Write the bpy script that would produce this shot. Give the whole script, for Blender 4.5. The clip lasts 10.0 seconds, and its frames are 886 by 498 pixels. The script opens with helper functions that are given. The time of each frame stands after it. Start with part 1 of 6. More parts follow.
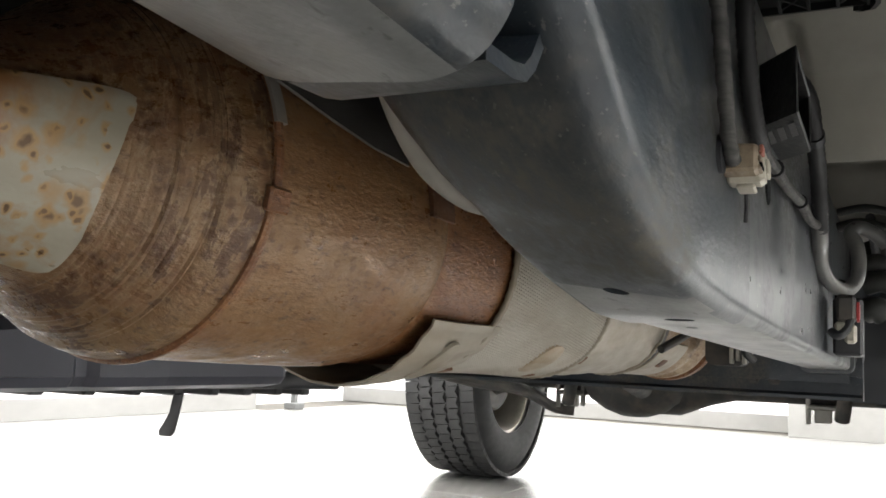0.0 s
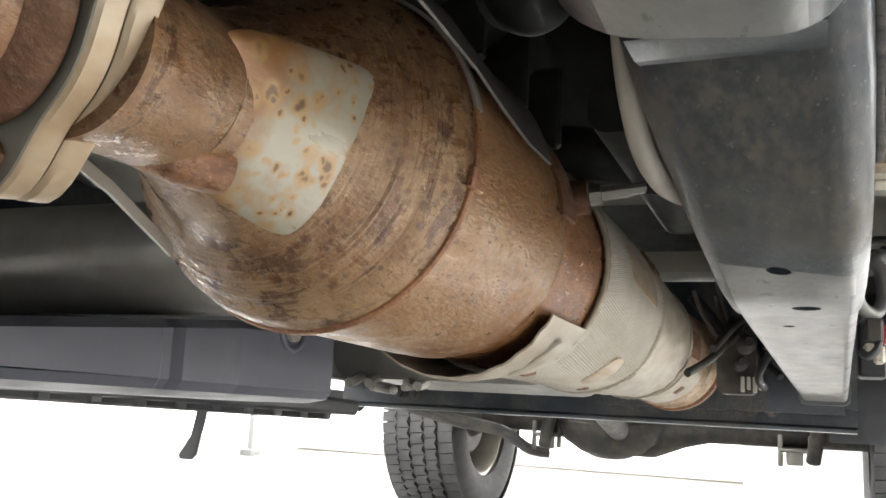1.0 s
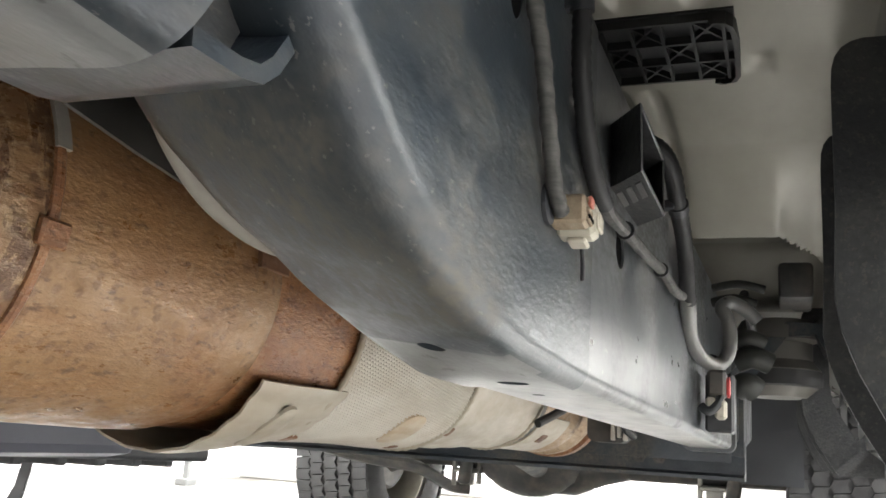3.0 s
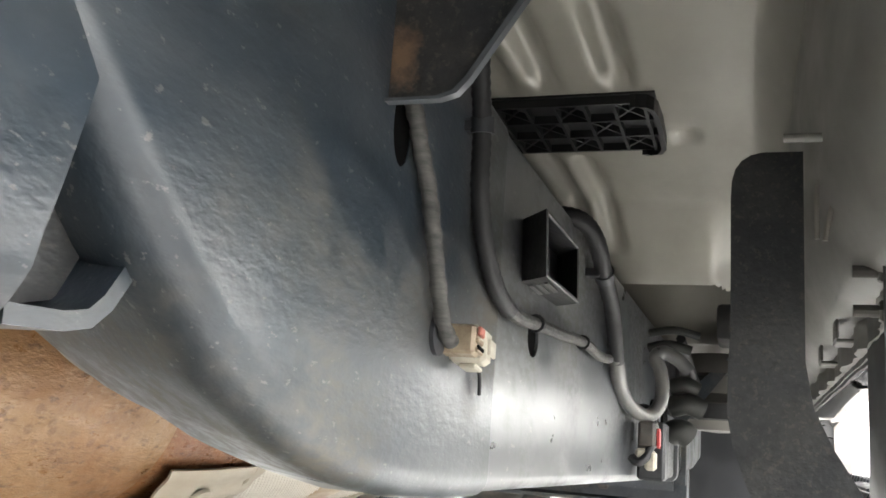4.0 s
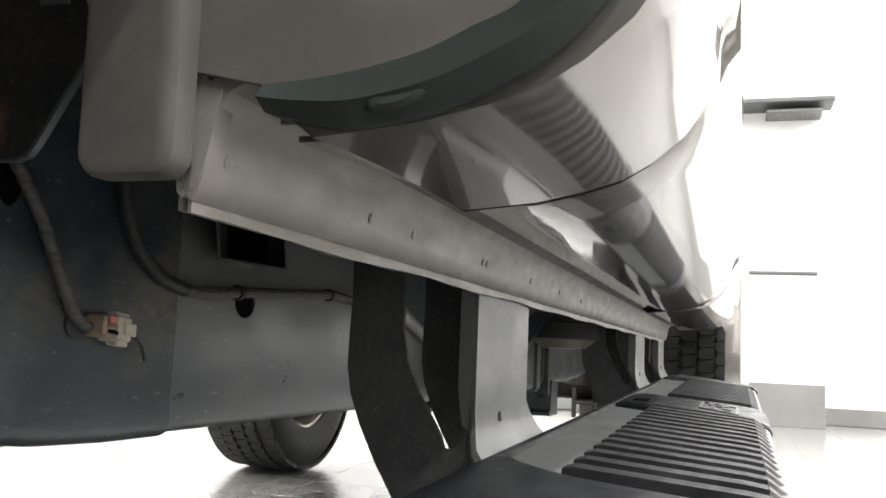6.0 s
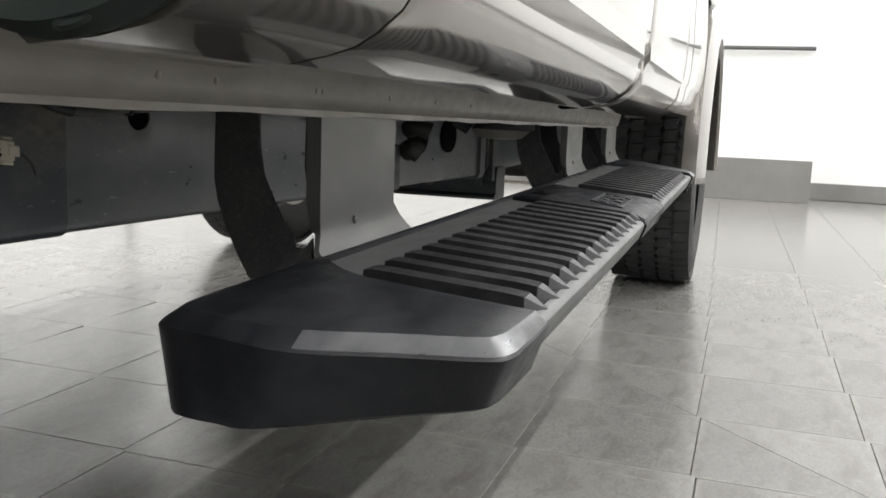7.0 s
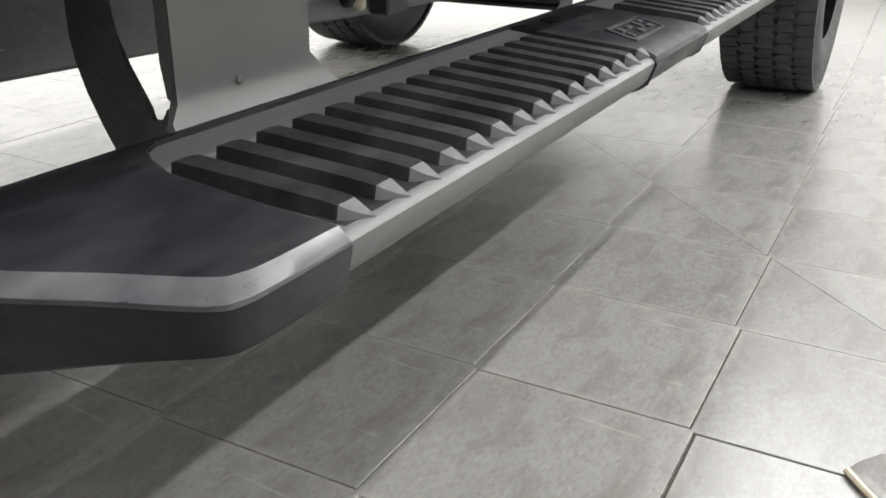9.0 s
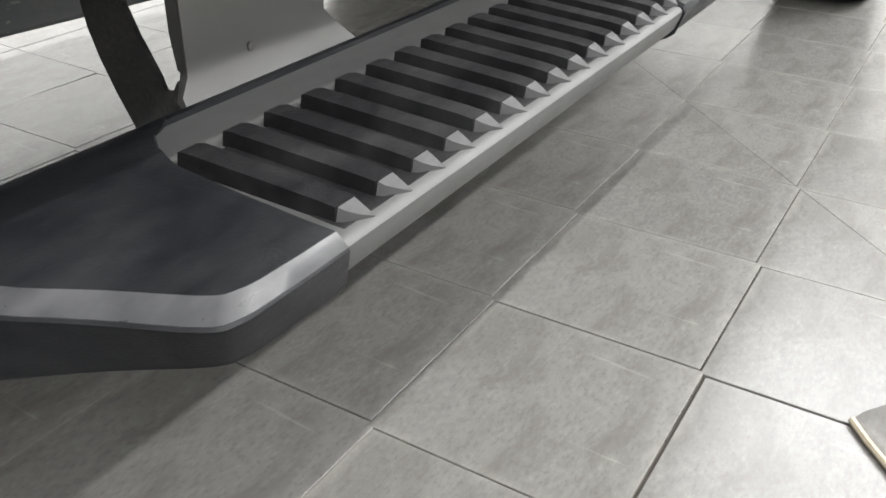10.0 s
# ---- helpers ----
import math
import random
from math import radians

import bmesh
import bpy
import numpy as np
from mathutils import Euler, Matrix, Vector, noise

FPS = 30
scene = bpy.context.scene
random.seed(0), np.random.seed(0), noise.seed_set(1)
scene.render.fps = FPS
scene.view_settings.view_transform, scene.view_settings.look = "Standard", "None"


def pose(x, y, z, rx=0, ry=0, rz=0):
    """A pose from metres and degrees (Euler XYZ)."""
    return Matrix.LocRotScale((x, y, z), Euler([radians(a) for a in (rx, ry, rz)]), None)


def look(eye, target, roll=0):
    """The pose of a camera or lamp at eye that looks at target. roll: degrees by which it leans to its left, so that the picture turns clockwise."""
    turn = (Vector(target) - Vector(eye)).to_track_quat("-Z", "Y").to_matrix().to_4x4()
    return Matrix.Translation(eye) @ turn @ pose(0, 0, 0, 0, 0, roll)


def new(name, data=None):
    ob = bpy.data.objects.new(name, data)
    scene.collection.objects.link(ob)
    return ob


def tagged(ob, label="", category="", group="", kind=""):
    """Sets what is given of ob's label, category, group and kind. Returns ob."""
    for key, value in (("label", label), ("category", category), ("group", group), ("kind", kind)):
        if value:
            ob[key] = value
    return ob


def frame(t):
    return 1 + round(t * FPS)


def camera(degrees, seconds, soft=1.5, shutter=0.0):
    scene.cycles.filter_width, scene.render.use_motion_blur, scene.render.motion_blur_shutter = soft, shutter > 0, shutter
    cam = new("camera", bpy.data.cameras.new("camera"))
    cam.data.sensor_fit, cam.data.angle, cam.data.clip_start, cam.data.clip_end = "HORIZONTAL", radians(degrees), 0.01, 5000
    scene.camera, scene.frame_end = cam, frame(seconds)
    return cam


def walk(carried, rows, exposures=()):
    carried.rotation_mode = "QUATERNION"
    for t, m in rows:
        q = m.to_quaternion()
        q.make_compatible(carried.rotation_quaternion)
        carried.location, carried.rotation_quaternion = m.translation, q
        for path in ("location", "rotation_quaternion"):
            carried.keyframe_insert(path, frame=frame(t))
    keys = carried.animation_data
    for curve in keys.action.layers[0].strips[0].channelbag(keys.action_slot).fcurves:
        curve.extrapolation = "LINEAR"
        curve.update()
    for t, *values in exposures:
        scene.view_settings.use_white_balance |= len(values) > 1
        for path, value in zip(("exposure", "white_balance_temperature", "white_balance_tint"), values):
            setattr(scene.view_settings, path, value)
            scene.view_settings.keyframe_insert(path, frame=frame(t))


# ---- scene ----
cam = camera(52.4, 10.0, soft=1.6)
PATH = [
    (0, (-0.475, 0.181, 0.432), (-1.355, 1.962, 0.666), 2.6),
    (0.5, (-0.521, 0.148, 0.398), (-1.317, 1.958, 0.703), 2.8),
    (1, (-0.57, 0.107, 0.385), (-1.339, 1.919, 0.738), 3.2),
    (1.5, (-0.578, 0.086, 0.38), (-1.321, 1.9, 0.777), 3.4),
    (2, (-0.546, 0.127, 0.376), (-1.265, 1.946, 0.791), 3.4),
    (2.5, (-0.493, 0.197, 0.392), (-1.204, 2.019, 0.805), 3.5),
    (2.7, (-0.471, 0.219, 0.407), (-1.179, 2.044, 0.818), 3.5),
    (3.8, (-0.416, 0.244, 0.478), (-1.079, 2.089, 0.876), 4.1),
    (4, (-0.41, 0.228, 0.492), (-1.052, 2.081, 0.882), 4.2),
    (4.5, (-0.38, 0.197, 0.505), (-0.972, 2.072, 0.875), 4.2),
    (5, (-0.294, 0.196, 0.513), (-0.882, 2.072, 0.875), 4.1),
    (5.2, (-0.27, 0.2, 0.519), (-0.864, 2.076, 0.875), 4.0),
    (6.3, (-0.123, 0.163, 0.547), (-0.752, 2.06, 0.622), 1.5),
    (6.5, (-0.094, 0.164, 0.557), (-0.725, 2.061, 0.544), 1.6),
    (7, (-0.021, 0.125, 0.576), (-0.648, 1.997, 0.258), 2.1),
    (7.5, (0.015, 0.154, 0.573), (-0.597, 1.965, -0.015), 2.3),
    (8, (0.047, 0.195, 0.581), (-0.623, 1.957, -0.088), 1.8),
    (8.5, (0.061, 0.244, 0.576), (-0.719, 1.948, -0.121), 1.0),
    (9, (0.111, 0.305, 0.619), (-0.76, 1.931, -0.153), 0.5),
    (9.5, (0.156, 0.317, 0.643), (-0.735, 1.861, -0.263), 0.6),
    (10, (0.118, 0.333, 0.679), (-0.764, 1.824, -0.321), 1.0),
]
EXPOSURES = [(0.0, 1.5), (0.5, 2.15), (1.0, 2.5), (1.5, 2.6), (2.0, 2.5), (2.7, 2.4), (3.8, 2.7), (4.5, 3.02), (5.2, 2.95), (6.3, 0.15), (7.0, -0.08), (8.0, 0.15), (8.5, 0.35), (10.0, 0.4)]
walk(cam, [(t, look(eye, target, roll)) for t, eye, target, roll in PATH], EXPOSURES)

# ---- light ----
world = bpy.data.worlds.new("world")
scene.world = world
world.use_nodes = True
wn = world.node_tree.nodes
sky = wn.new("ShaderNodeTexSky")
sky.sky_type, sky.sun_disc = "NISHITA", False
sky.sun_elevation, sky.sun_rotation = radians(50), radians(120)
wn["Background"].inputs["Strength"].default_value = 0.12
world.node_tree.links.new(sky.outputs[0], wn["Background"].inputs["Color"])


def area_lamp(name, m, sx, sy, watts, colour=(1, 1, 1)):
    lamp = bpy.data.lights.new(name, "AREA")
    lamp.shape, lamp.size, lamp.size_y, lamp.energy, lamp.color = "RECTANGLE", sx, sy, watts, colour
    ob = new(name, lamp)
    ob.matrix_world = m
    return ob


Y_FILL = -7.9  # an unseen fill lamp in front of the closed south wall
# long tube rows under the ceiling, and added fill high in the end wall
area_lamp("tube_row_outer", look((3.40, 0.6, 4.2), (-0.6, 0.6, 0.0)), 12.2, 0.06, 370, (1.0, 0.985, 0.96))
area_lamp("tube_row_inner", look((1.68, 0.6, 4.2), (0.2, 0.6, 0.0)), 12.2, 0.06, 320, (1.0, 0.985, 0.96))
# This row is assumed, added to brighten the floor beyond the truck.
area_lamp("tube_row_west", look((-3.6, 2.4, 4.2), (-3.0, 2.4, 0.0)), 8.6, 0.10, 420, (1.0, 0.985, 0.96))
area_lamp("doorway_daylight", look((-0.8, Y_FILL, 1.3), (-0.8, 0.0, 1.1)), 5.0, 2.5, 60)
area_lamp("north_daylight", look((-0.4, 6.9, 4.3), (-0.8, 1.5, 0.0)), 7.6, 1.6, 320)

# ---- materials ----


def mix_rgb(nt, fac, a, b, blend="MIX"):
    n = nt.nodes.new("ShaderNodeMix")
    n.data_type, n.blend_type = "RGBA", blend
    for socket, v in ((n.inputs[0], fac), (n.inputs[6], a), (n.inputs[7], b)):
        if isinstance(v, (int, float)):
            socket.default_value = v
        elif isinstance(v, tuple):
            socket.default_value = (*v, 1) if len(v) == 3 else v
        else:
            nt.links.new(v, socket)
    return n.outputs[2]


def ramp(nt, source, *stops):
    n = nt.nodes.new("ShaderNodeValToRGB")
    while len(n.color_ramp.elements) < len(stops):
        n.color_ramp.elements.new(0.5)
    for e, (p, v) in zip(n.color_ramp.elements, stops):
        e.position = p
        e.color = (v, v, v, 1) if isinstance(v, (int, float)) else (*v, 1)
    nt.links.new(source, n.inputs[0])
    return n.outputs[0]


def noise_tex(nt, scale, detail=4.0, rough=0.55, stretch=None, distortion=0.0):
    stretch = stretch or (1.0, 0.42, 1.0)
    co = nt.nodes.new("ShaderNodeTexCoord")
    out = co.outputs["Object"]
    if stretch:
        mp = nt.nodes.new("ShaderNodeMapping")
        mp.inputs["Scale"].default_value = stretch
        nt.links.new(out, mp.inputs[0])
        out = mp.outputs[0]
    n = nt.nodes.new("ShaderNodeTexNoise")
    n.inputs["Scale"].default_value, n.inputs["Detail"].default_value = scale, detail
    n.inputs["Roughness"].default_value, n.inputs["Distortion"].default_value = rough, distortion
    nt.links.new(out, n.inputs["Vector"])
    return n.outputs["Fac"]


def material(name, base, second=None, scale=8.0, rough=0.6, metal=0.0, spots=None, spot_scale=60.0, spot_at=0.62,
             bump=0.2, bump_scale=200.0, bump_dist=0.001, rough_var=0.1, coat=0.0, stretch=None, dust=None, dust_amount=0.5, grit=0.0, caked=None):
    m = bpy.data.materials.new(name)
    m.use_nodes = True
    nt = m.node_tree
    b = nt.nodes["Principled BSDF"]
    b.inputs["Metallic"].default_value = metal
    b.inputs["Coat Weight"].default_value = coat
    b.inputs["Coat Roughness"].default_value = 0.04
    big = noise_tex(nt, scale, 5, 0.6, stretch)
    colour = mix_rgb(nt, ramp(nt, big, (0.3, 0.0), (0.7, 1.0)), base, second or tuple(0.75 * c for c in base))
    if spots:
        dots = noise_tex(nt, spot_scale, 3, 0.6)
        colour = mix_rgb(nt, ramp(nt, dots, (spot_at, 0.0), (spot_at + 0.06, 1.0)), colour, spots)
    if dust:
        d = noise_tex(nt, 23.0, 4, 0.6)
        colour = mix_rgb(nt, ramp(nt, d, (0.42, 0.0), (0.72, dust_amount)), colour, dust)
    if grit:
        g = noise_tex(nt, 170.0, 7, 0.75)
        colour = mix_rgb(nt, ramp(nt, g, (0.34, grit), (0.54, 0.0)), colour, tuple(0.45 * c for c in base))
        colour = mix_rgb(nt, ramp(nt, g, (0.57, 0.0), (0.68, 0.6 * grit)), colour, dust or base)
        scuff = noise_tex(nt, 9.0, 5, 0.6, (1.0, 0.5, 1.4), 0.2)
        colour = mix_rgb(nt, ramp(nt, scuff, (0.48, 0.0), (0.68, 0.8 * grit)), colour, tuple(0.6 * c for c in base))
    r = ramp(nt, noise_tex(nt, scale * 4, 4), (0.3, max(0.02, rough - rough_var)), (0.7, min(1.0, rough + rough_var)))
    if caked:
        # dried mud in patches with crumbled edges, dull where it sits
        mud = noise_tex(nt, 7.5, 5, 0.55, (1.0, 0.8, 1.0), 0.3)
        speckle = nt.nodes.new("ShaderNodeMath")
        speckle.operation = "MULTIPLY"
        nt.links.new(ramp(nt, mud, (0.46, 0.0), (0.64, 0.9)), speckle.inputs[0])
        nt.links.new(ramp(nt, noise_tex(nt, 190.0, 2, 0.6), (0.40, 0.3), (0.62, 1.0)), speckle.inputs[1])
        patch = speckle.outputs[0]
        colour = mix_rgb(nt, patch, colour, caked)
        r = mix_rgb(nt, patch, r, (0.75, 0.75, 0.75))
    nt.links.new(colour, b.inputs["Base Color"])
    nt.links.new(r, b.inputs["Roughness"])
    if bump:
        bn = nt.nodes.new("ShaderNodeBump")
        bn.inputs["Strength"].default_value, bn.inputs["Distance"].default_value = bump, bump_dist
        nt.links.new(noise_tex(nt, bump_scale, 2), bn.inputs["Height"])
        nt.links.new(bn.outputs[0], b.inputs["Normal"])
    return m


def rust_material(name, light, deep, dark, pale, pits=0.5, rough=0.62, metal=0.1, big=11.0, crust=0.0, dots=0.0, broad=None, flakes=0.0):
    """Rust in three layers: broad patches, brown mottling, small dark pits and pale flecks."""
    m = bpy.data.materials.new(name)
    m.use_nodes = True
    nt = m.node_tree
    b = nt.nodes["Principled BSDF"]
    b.inputs["Metallic"].default_value = metal
    colour = mix_rgb(nt, ramp(nt, noise_tex(nt, big, 6, 0.65, None, 0.5), (0.42, 0.0), (0.58, 1.0)), light, deep)
    colour = mix_rgb(nt, ramp(nt, noise_tex(nt, big * 5.5, 6, 0.7, None, 0.8), (0.50, 0.0), (0.68, 0.85)), colour, dark)
    if broad:
        colour = mix_rgb(nt, ramp(nt, noise_tex(nt, 7.5, 4, 0.6, None, 0.7), (0.47, 0.0), (0.60, 0.75)), colour, broad)
        haze = noise_tex(nt, 9.0, 5, 0.7, (1.0, 0.5, 1.0), 1.5)
        colour = mix_rgb(nt, ramp(nt, haze, (0.54, 0.0), (0.66, 0.5)), colour, (0.17, 0.075, 0.03))
    if flakes:
        # scale lifting in short strips that run round the pipe
        strip_n = noise_tex(nt, 26.0, 7, 0.7, (1.0, 3.2, 1.0), 0.35)
        where = noise_tex(nt, 8.0, 3, 0.5, (1.0, 1.0, 1.0), 0.4)
        lift = nt.nodes.new("ShaderNodeMath")
        lift.operation = "MULTIPLY"
        nt.links.new(ramp(nt, strip_n, (0.53, 0.0), (0.56, flakes)), lift.inputs[0])
        nt.links.new(ramp(nt, where, (0.44, 0.0), (0.54, 1.0)), lift.inputs[1])
        colour = mix_rgb(nt, ramp(nt, strip_n, (0.49, 0.0), (0.53, 0.35 * flakes), (0.56, 0.0)), colour, pale)
        colour = mix_rgb(nt, lift.outputs[0], colour, tuple(0.8 * c for c in dark))
    if crust:
        flake = noise_tex(nt, big * 2.7, 8, 0.75, None, 1.2)
        colour = mix_rgb(nt, ramp(nt, flake, (0.53, 0.0), (0.58, crust)), colour, tuple(0.6 * c for c in dark))
        colour = mix_rgb(nt, ramp(nt, flake, (0.36, crust), (0.43, 0.0)), colour, pale)
    pit = noise_tex(nt, big * 17, 3, 0.6)
    colour = mix_rgb(nt, ramp(nt, pit, (0.60, 0.0), (0.70, pits)), colour, tuple(0.5 * c for c in dark))
    if dots:
        co = nt.nodes.new("ShaderNodeTexCoord")
        cell = nt.nodes.new("ShaderNodeTexVoronoi")
        cell.inputs["Scale"].default_value = 120.0
        nt.links.new(co.outputs["Object"], cell.inputs["Vector"])
        area = nt.nodes.new("ShaderNodeMath")
        area.operation = "MULTIPLY"
        nt.links.new(ramp(nt, cell.outputs["Distance"], (0.24, 1.0), (0.42, 0.0)), area.inputs[0])
        nt.links.new(ramp(nt, noise_tex(nt, 24.0, 4, 0.6), (0.46, 0.0), (0.54, dots)), area.inputs[1])
        colour = mix_rgb(nt, area.outputs[0], colour, tuple(0.75 * c for c in dark))
    fleck = noise_tex(nt, big * 28, 4, 0.7)
    colour = mix_rgb(nt, ramp(nt, fleck, (0.54, 0.0), (0.76, 0.55)), colour, pale)
    nt.links.new(colour, b.inputs["Base Color"])
    nt.links.new(ramp(nt, noise_tex(nt, big * 9, 5, 0.7), (0.35, rough - 0.22), (0.65, rough + 0.18)), b.inputs["Roughness"])
    add = nt.nodes.new("ShaderNodeMath")
    add.operation = "ADD"
    nt.links.new(noise_tex(nt, big * 10, 6, 0.7), add.inputs[0])
    nt.links.new(fleck, add.inputs[1])
    bn = nt.nodes.new("ShaderNodeBump")
    bn.inputs["Strength"].default_value, bn.inputs["Distance"].default_value = 0.55, 0.0013
    nt.links.new(add.outputs[0], bn.inputs["Height"])
    nt.links.new(bn.outputs[0], b.inputs["Normal"])
    return m


def tile_material(name, edges):
    m = material(name, (0.165, 0.163, 0.156), (0.14, 0.138, 0.131), 34, 0.23, bump=0.0, rough_var=0.03)
    nt = m.node_tree
    b = nt.nodes["Principled BSDF"]
    source = b.inputs["Base Color"].links[0].from_socket
    info = nt.nodes.new("ShaderNodeObjectInfo")
    tone = ramp(nt, info.outputs["Random"], (0.0, 0.88), (1.0, 1.1))
    colour = mix_rgb(nt, 1.0, source, tone, "MULTIPLY")
    streak = noise_tex(nt, 2.4, 3, 0.5, (6.0, 0.5, 1.0), 1.2)
    colour = mix_rgb(nt, ramp(nt, streak, (0.64, 0.0), (0.72, 0.14)), colour, (0.34, 0.33, 0.31))
    stain = noise_tex(nt, 2.6, 6, 0.65, None, 0.4)
    colour = mix_rgb(nt, ramp(nt, stain, (0.56, 0.0), (0.78, 0.22)), colour, (0.11, 0.107, 0.098))
    mottle = noise_tex(nt, 70.0, 3, 0.65, (1.0, 0.7, 1.0))
    colour = mix_rgb(nt, ramp(nt, mottle, (0.35, 0.0), (0.75, 0.5)), colour, (0.205, 0.202, 0.192))
    speck = noise_tex(nt, 200.0, 2, 0.7)
    colour = mix_rgb(nt, ramp(nt, speck, (0.54, 0.0), (0.74, 0.28)), colour, (0.27, 0.265, 0.25))
    colour = mix_rgb(nt, ramp(nt, speck, (0.32, 0.3), (0.46, 0.0)), colour, (0.085, 0.073, 0.069))
    cloud = noise_tex(nt, 15.0, 4, 0.65, None, 0.5)
    colour = mix_rgb(nt, ramp(nt, cloud, (0.46, 0.0), (0.68, 0.6)), colour, (0.105, 0.101, 0.093))
    scratch = noise_tex(nt, 5.0, 2, 0.4, (0.5, 4.0, 1.0), 2.5)
    colour = mix_rgb(nt, ramp(nt, scratch, (0.70, 0.0), (0.74, 0.25)), colour, (0.33, 0.32, 0.30))
    if edges:
        # pale dust swept against the joints
        co = nt.nodes.new("ShaderNodeTexCoord")
        xyz = nt.nodes.new("ShaderNodeSeparateXYZ")
        nt.links.new(co.outputs["Object"], xyz.inputs[0])
        far_side = nt.nodes.new("ShaderNodeMath")
        far_side.operation = "MAXIMUM"
        for k in (0, 1):
            ab = nt.nodes.new("ShaderNodeMath")
            ab.operation = "ABSOLUTE"
            nt.links.new(xyz.outputs[k], ab.inputs[0])
            nt.links.new(ab.outputs[0], far_side.inputs[k])
        wobble = nt.nodes.new("ShaderNodeMath")
        wobble.operation = "MULTIPLY"
        nt.links.new(ramp(nt, far_side.outputs[0], (0.136, 0.0), (0.150, 0.45)), wobble.inputs[0])
        nt.links.new(ramp(nt, noise_tex(nt, 6.0, 6, 0.7, (1.0, 1.0, 1.0)), (0.42, 0.0), (0.68, 1.0)), wobble.inputs[1])
        colour = mix_rgb(nt, wobble.outputs[0], colour, (0.34, 0.325, 0.30))
    nt.links.new(colour, b.inputs["Base Color"])
    return m


M_FRAME = material("dusty_frame_paint", (0.011, 0.0165, 0.0225), (0.026, 0.037, 0.049), 13, 0.33, 0.0, spots=(0.10, 0.10, 0.095), spot_scale=330, spot_at=0.64, dust=(0.088, 0.092, 0.093), dust_amount=0.35, bump=0.35, bump_scale=300, bump_dist=0.0007, rough_var=0.04, grit=0.12, caked=(0.115, 0.104, 0.084))
M_FRAME_WORN = material("scraped_frame_paint", (0.046, 0.053, 0.061), (0.088, 0.095, 0.101), 11, 0.30, 0.0, spots=(0.15, 0.15, 0.142), spot_scale=210, spot_at=0.66, bump=0.1, bump_scale=220, bump_dist=0.0007, rough_var=0.03, caked=(0.14, 0.137, 0.128))
# Scraped dusty paint, paler also by floor light put into its colour.
M_BELLY = material("scraped_floorlit_underside", (0.10, 0.103, 0.105), (0.165, 0.165, 0.16), 12, 0.36, 0.1, spots=(0.05, 0.048, 0.044), spot_scale=120, spot_at=0.64, dust=(0.24, 0.225, 0.195), dust_amount=0.6, bump=0.3, bump_scale=260, stretch=(1, 0.25, 1), rough_var=0.06)
M_RUST = rust_material("rusted_steel", (0.30, 0.162, 0.068), (0.225, 0.105, 0.042), (0.15, 0.066, 0.028), (0.46, 0.32, 0.19), 0.7, 0.45, crust=0.12, dots=0.5, broad=(0.33, 0.200, 0.096), flakes=0.12)
M_RUST_DARK = rust_material("dark_rusted_steel", (0.20, 0.10, 0.05), (0.13, 0.06, 0.032), (0.07, 0.035, 0.02), (0.30, 0.21, 0.13), 0.4, 0.7)
M_NECK = rust_material("orange_rust", (0.31, 0.145, 0.058), (0.225, 0.095, 0.038), (0.12, 0.05, 0.025), (0.50, 0.33, 0.20), 0.7, 0.42, 0.1, 20.0, 0.3)


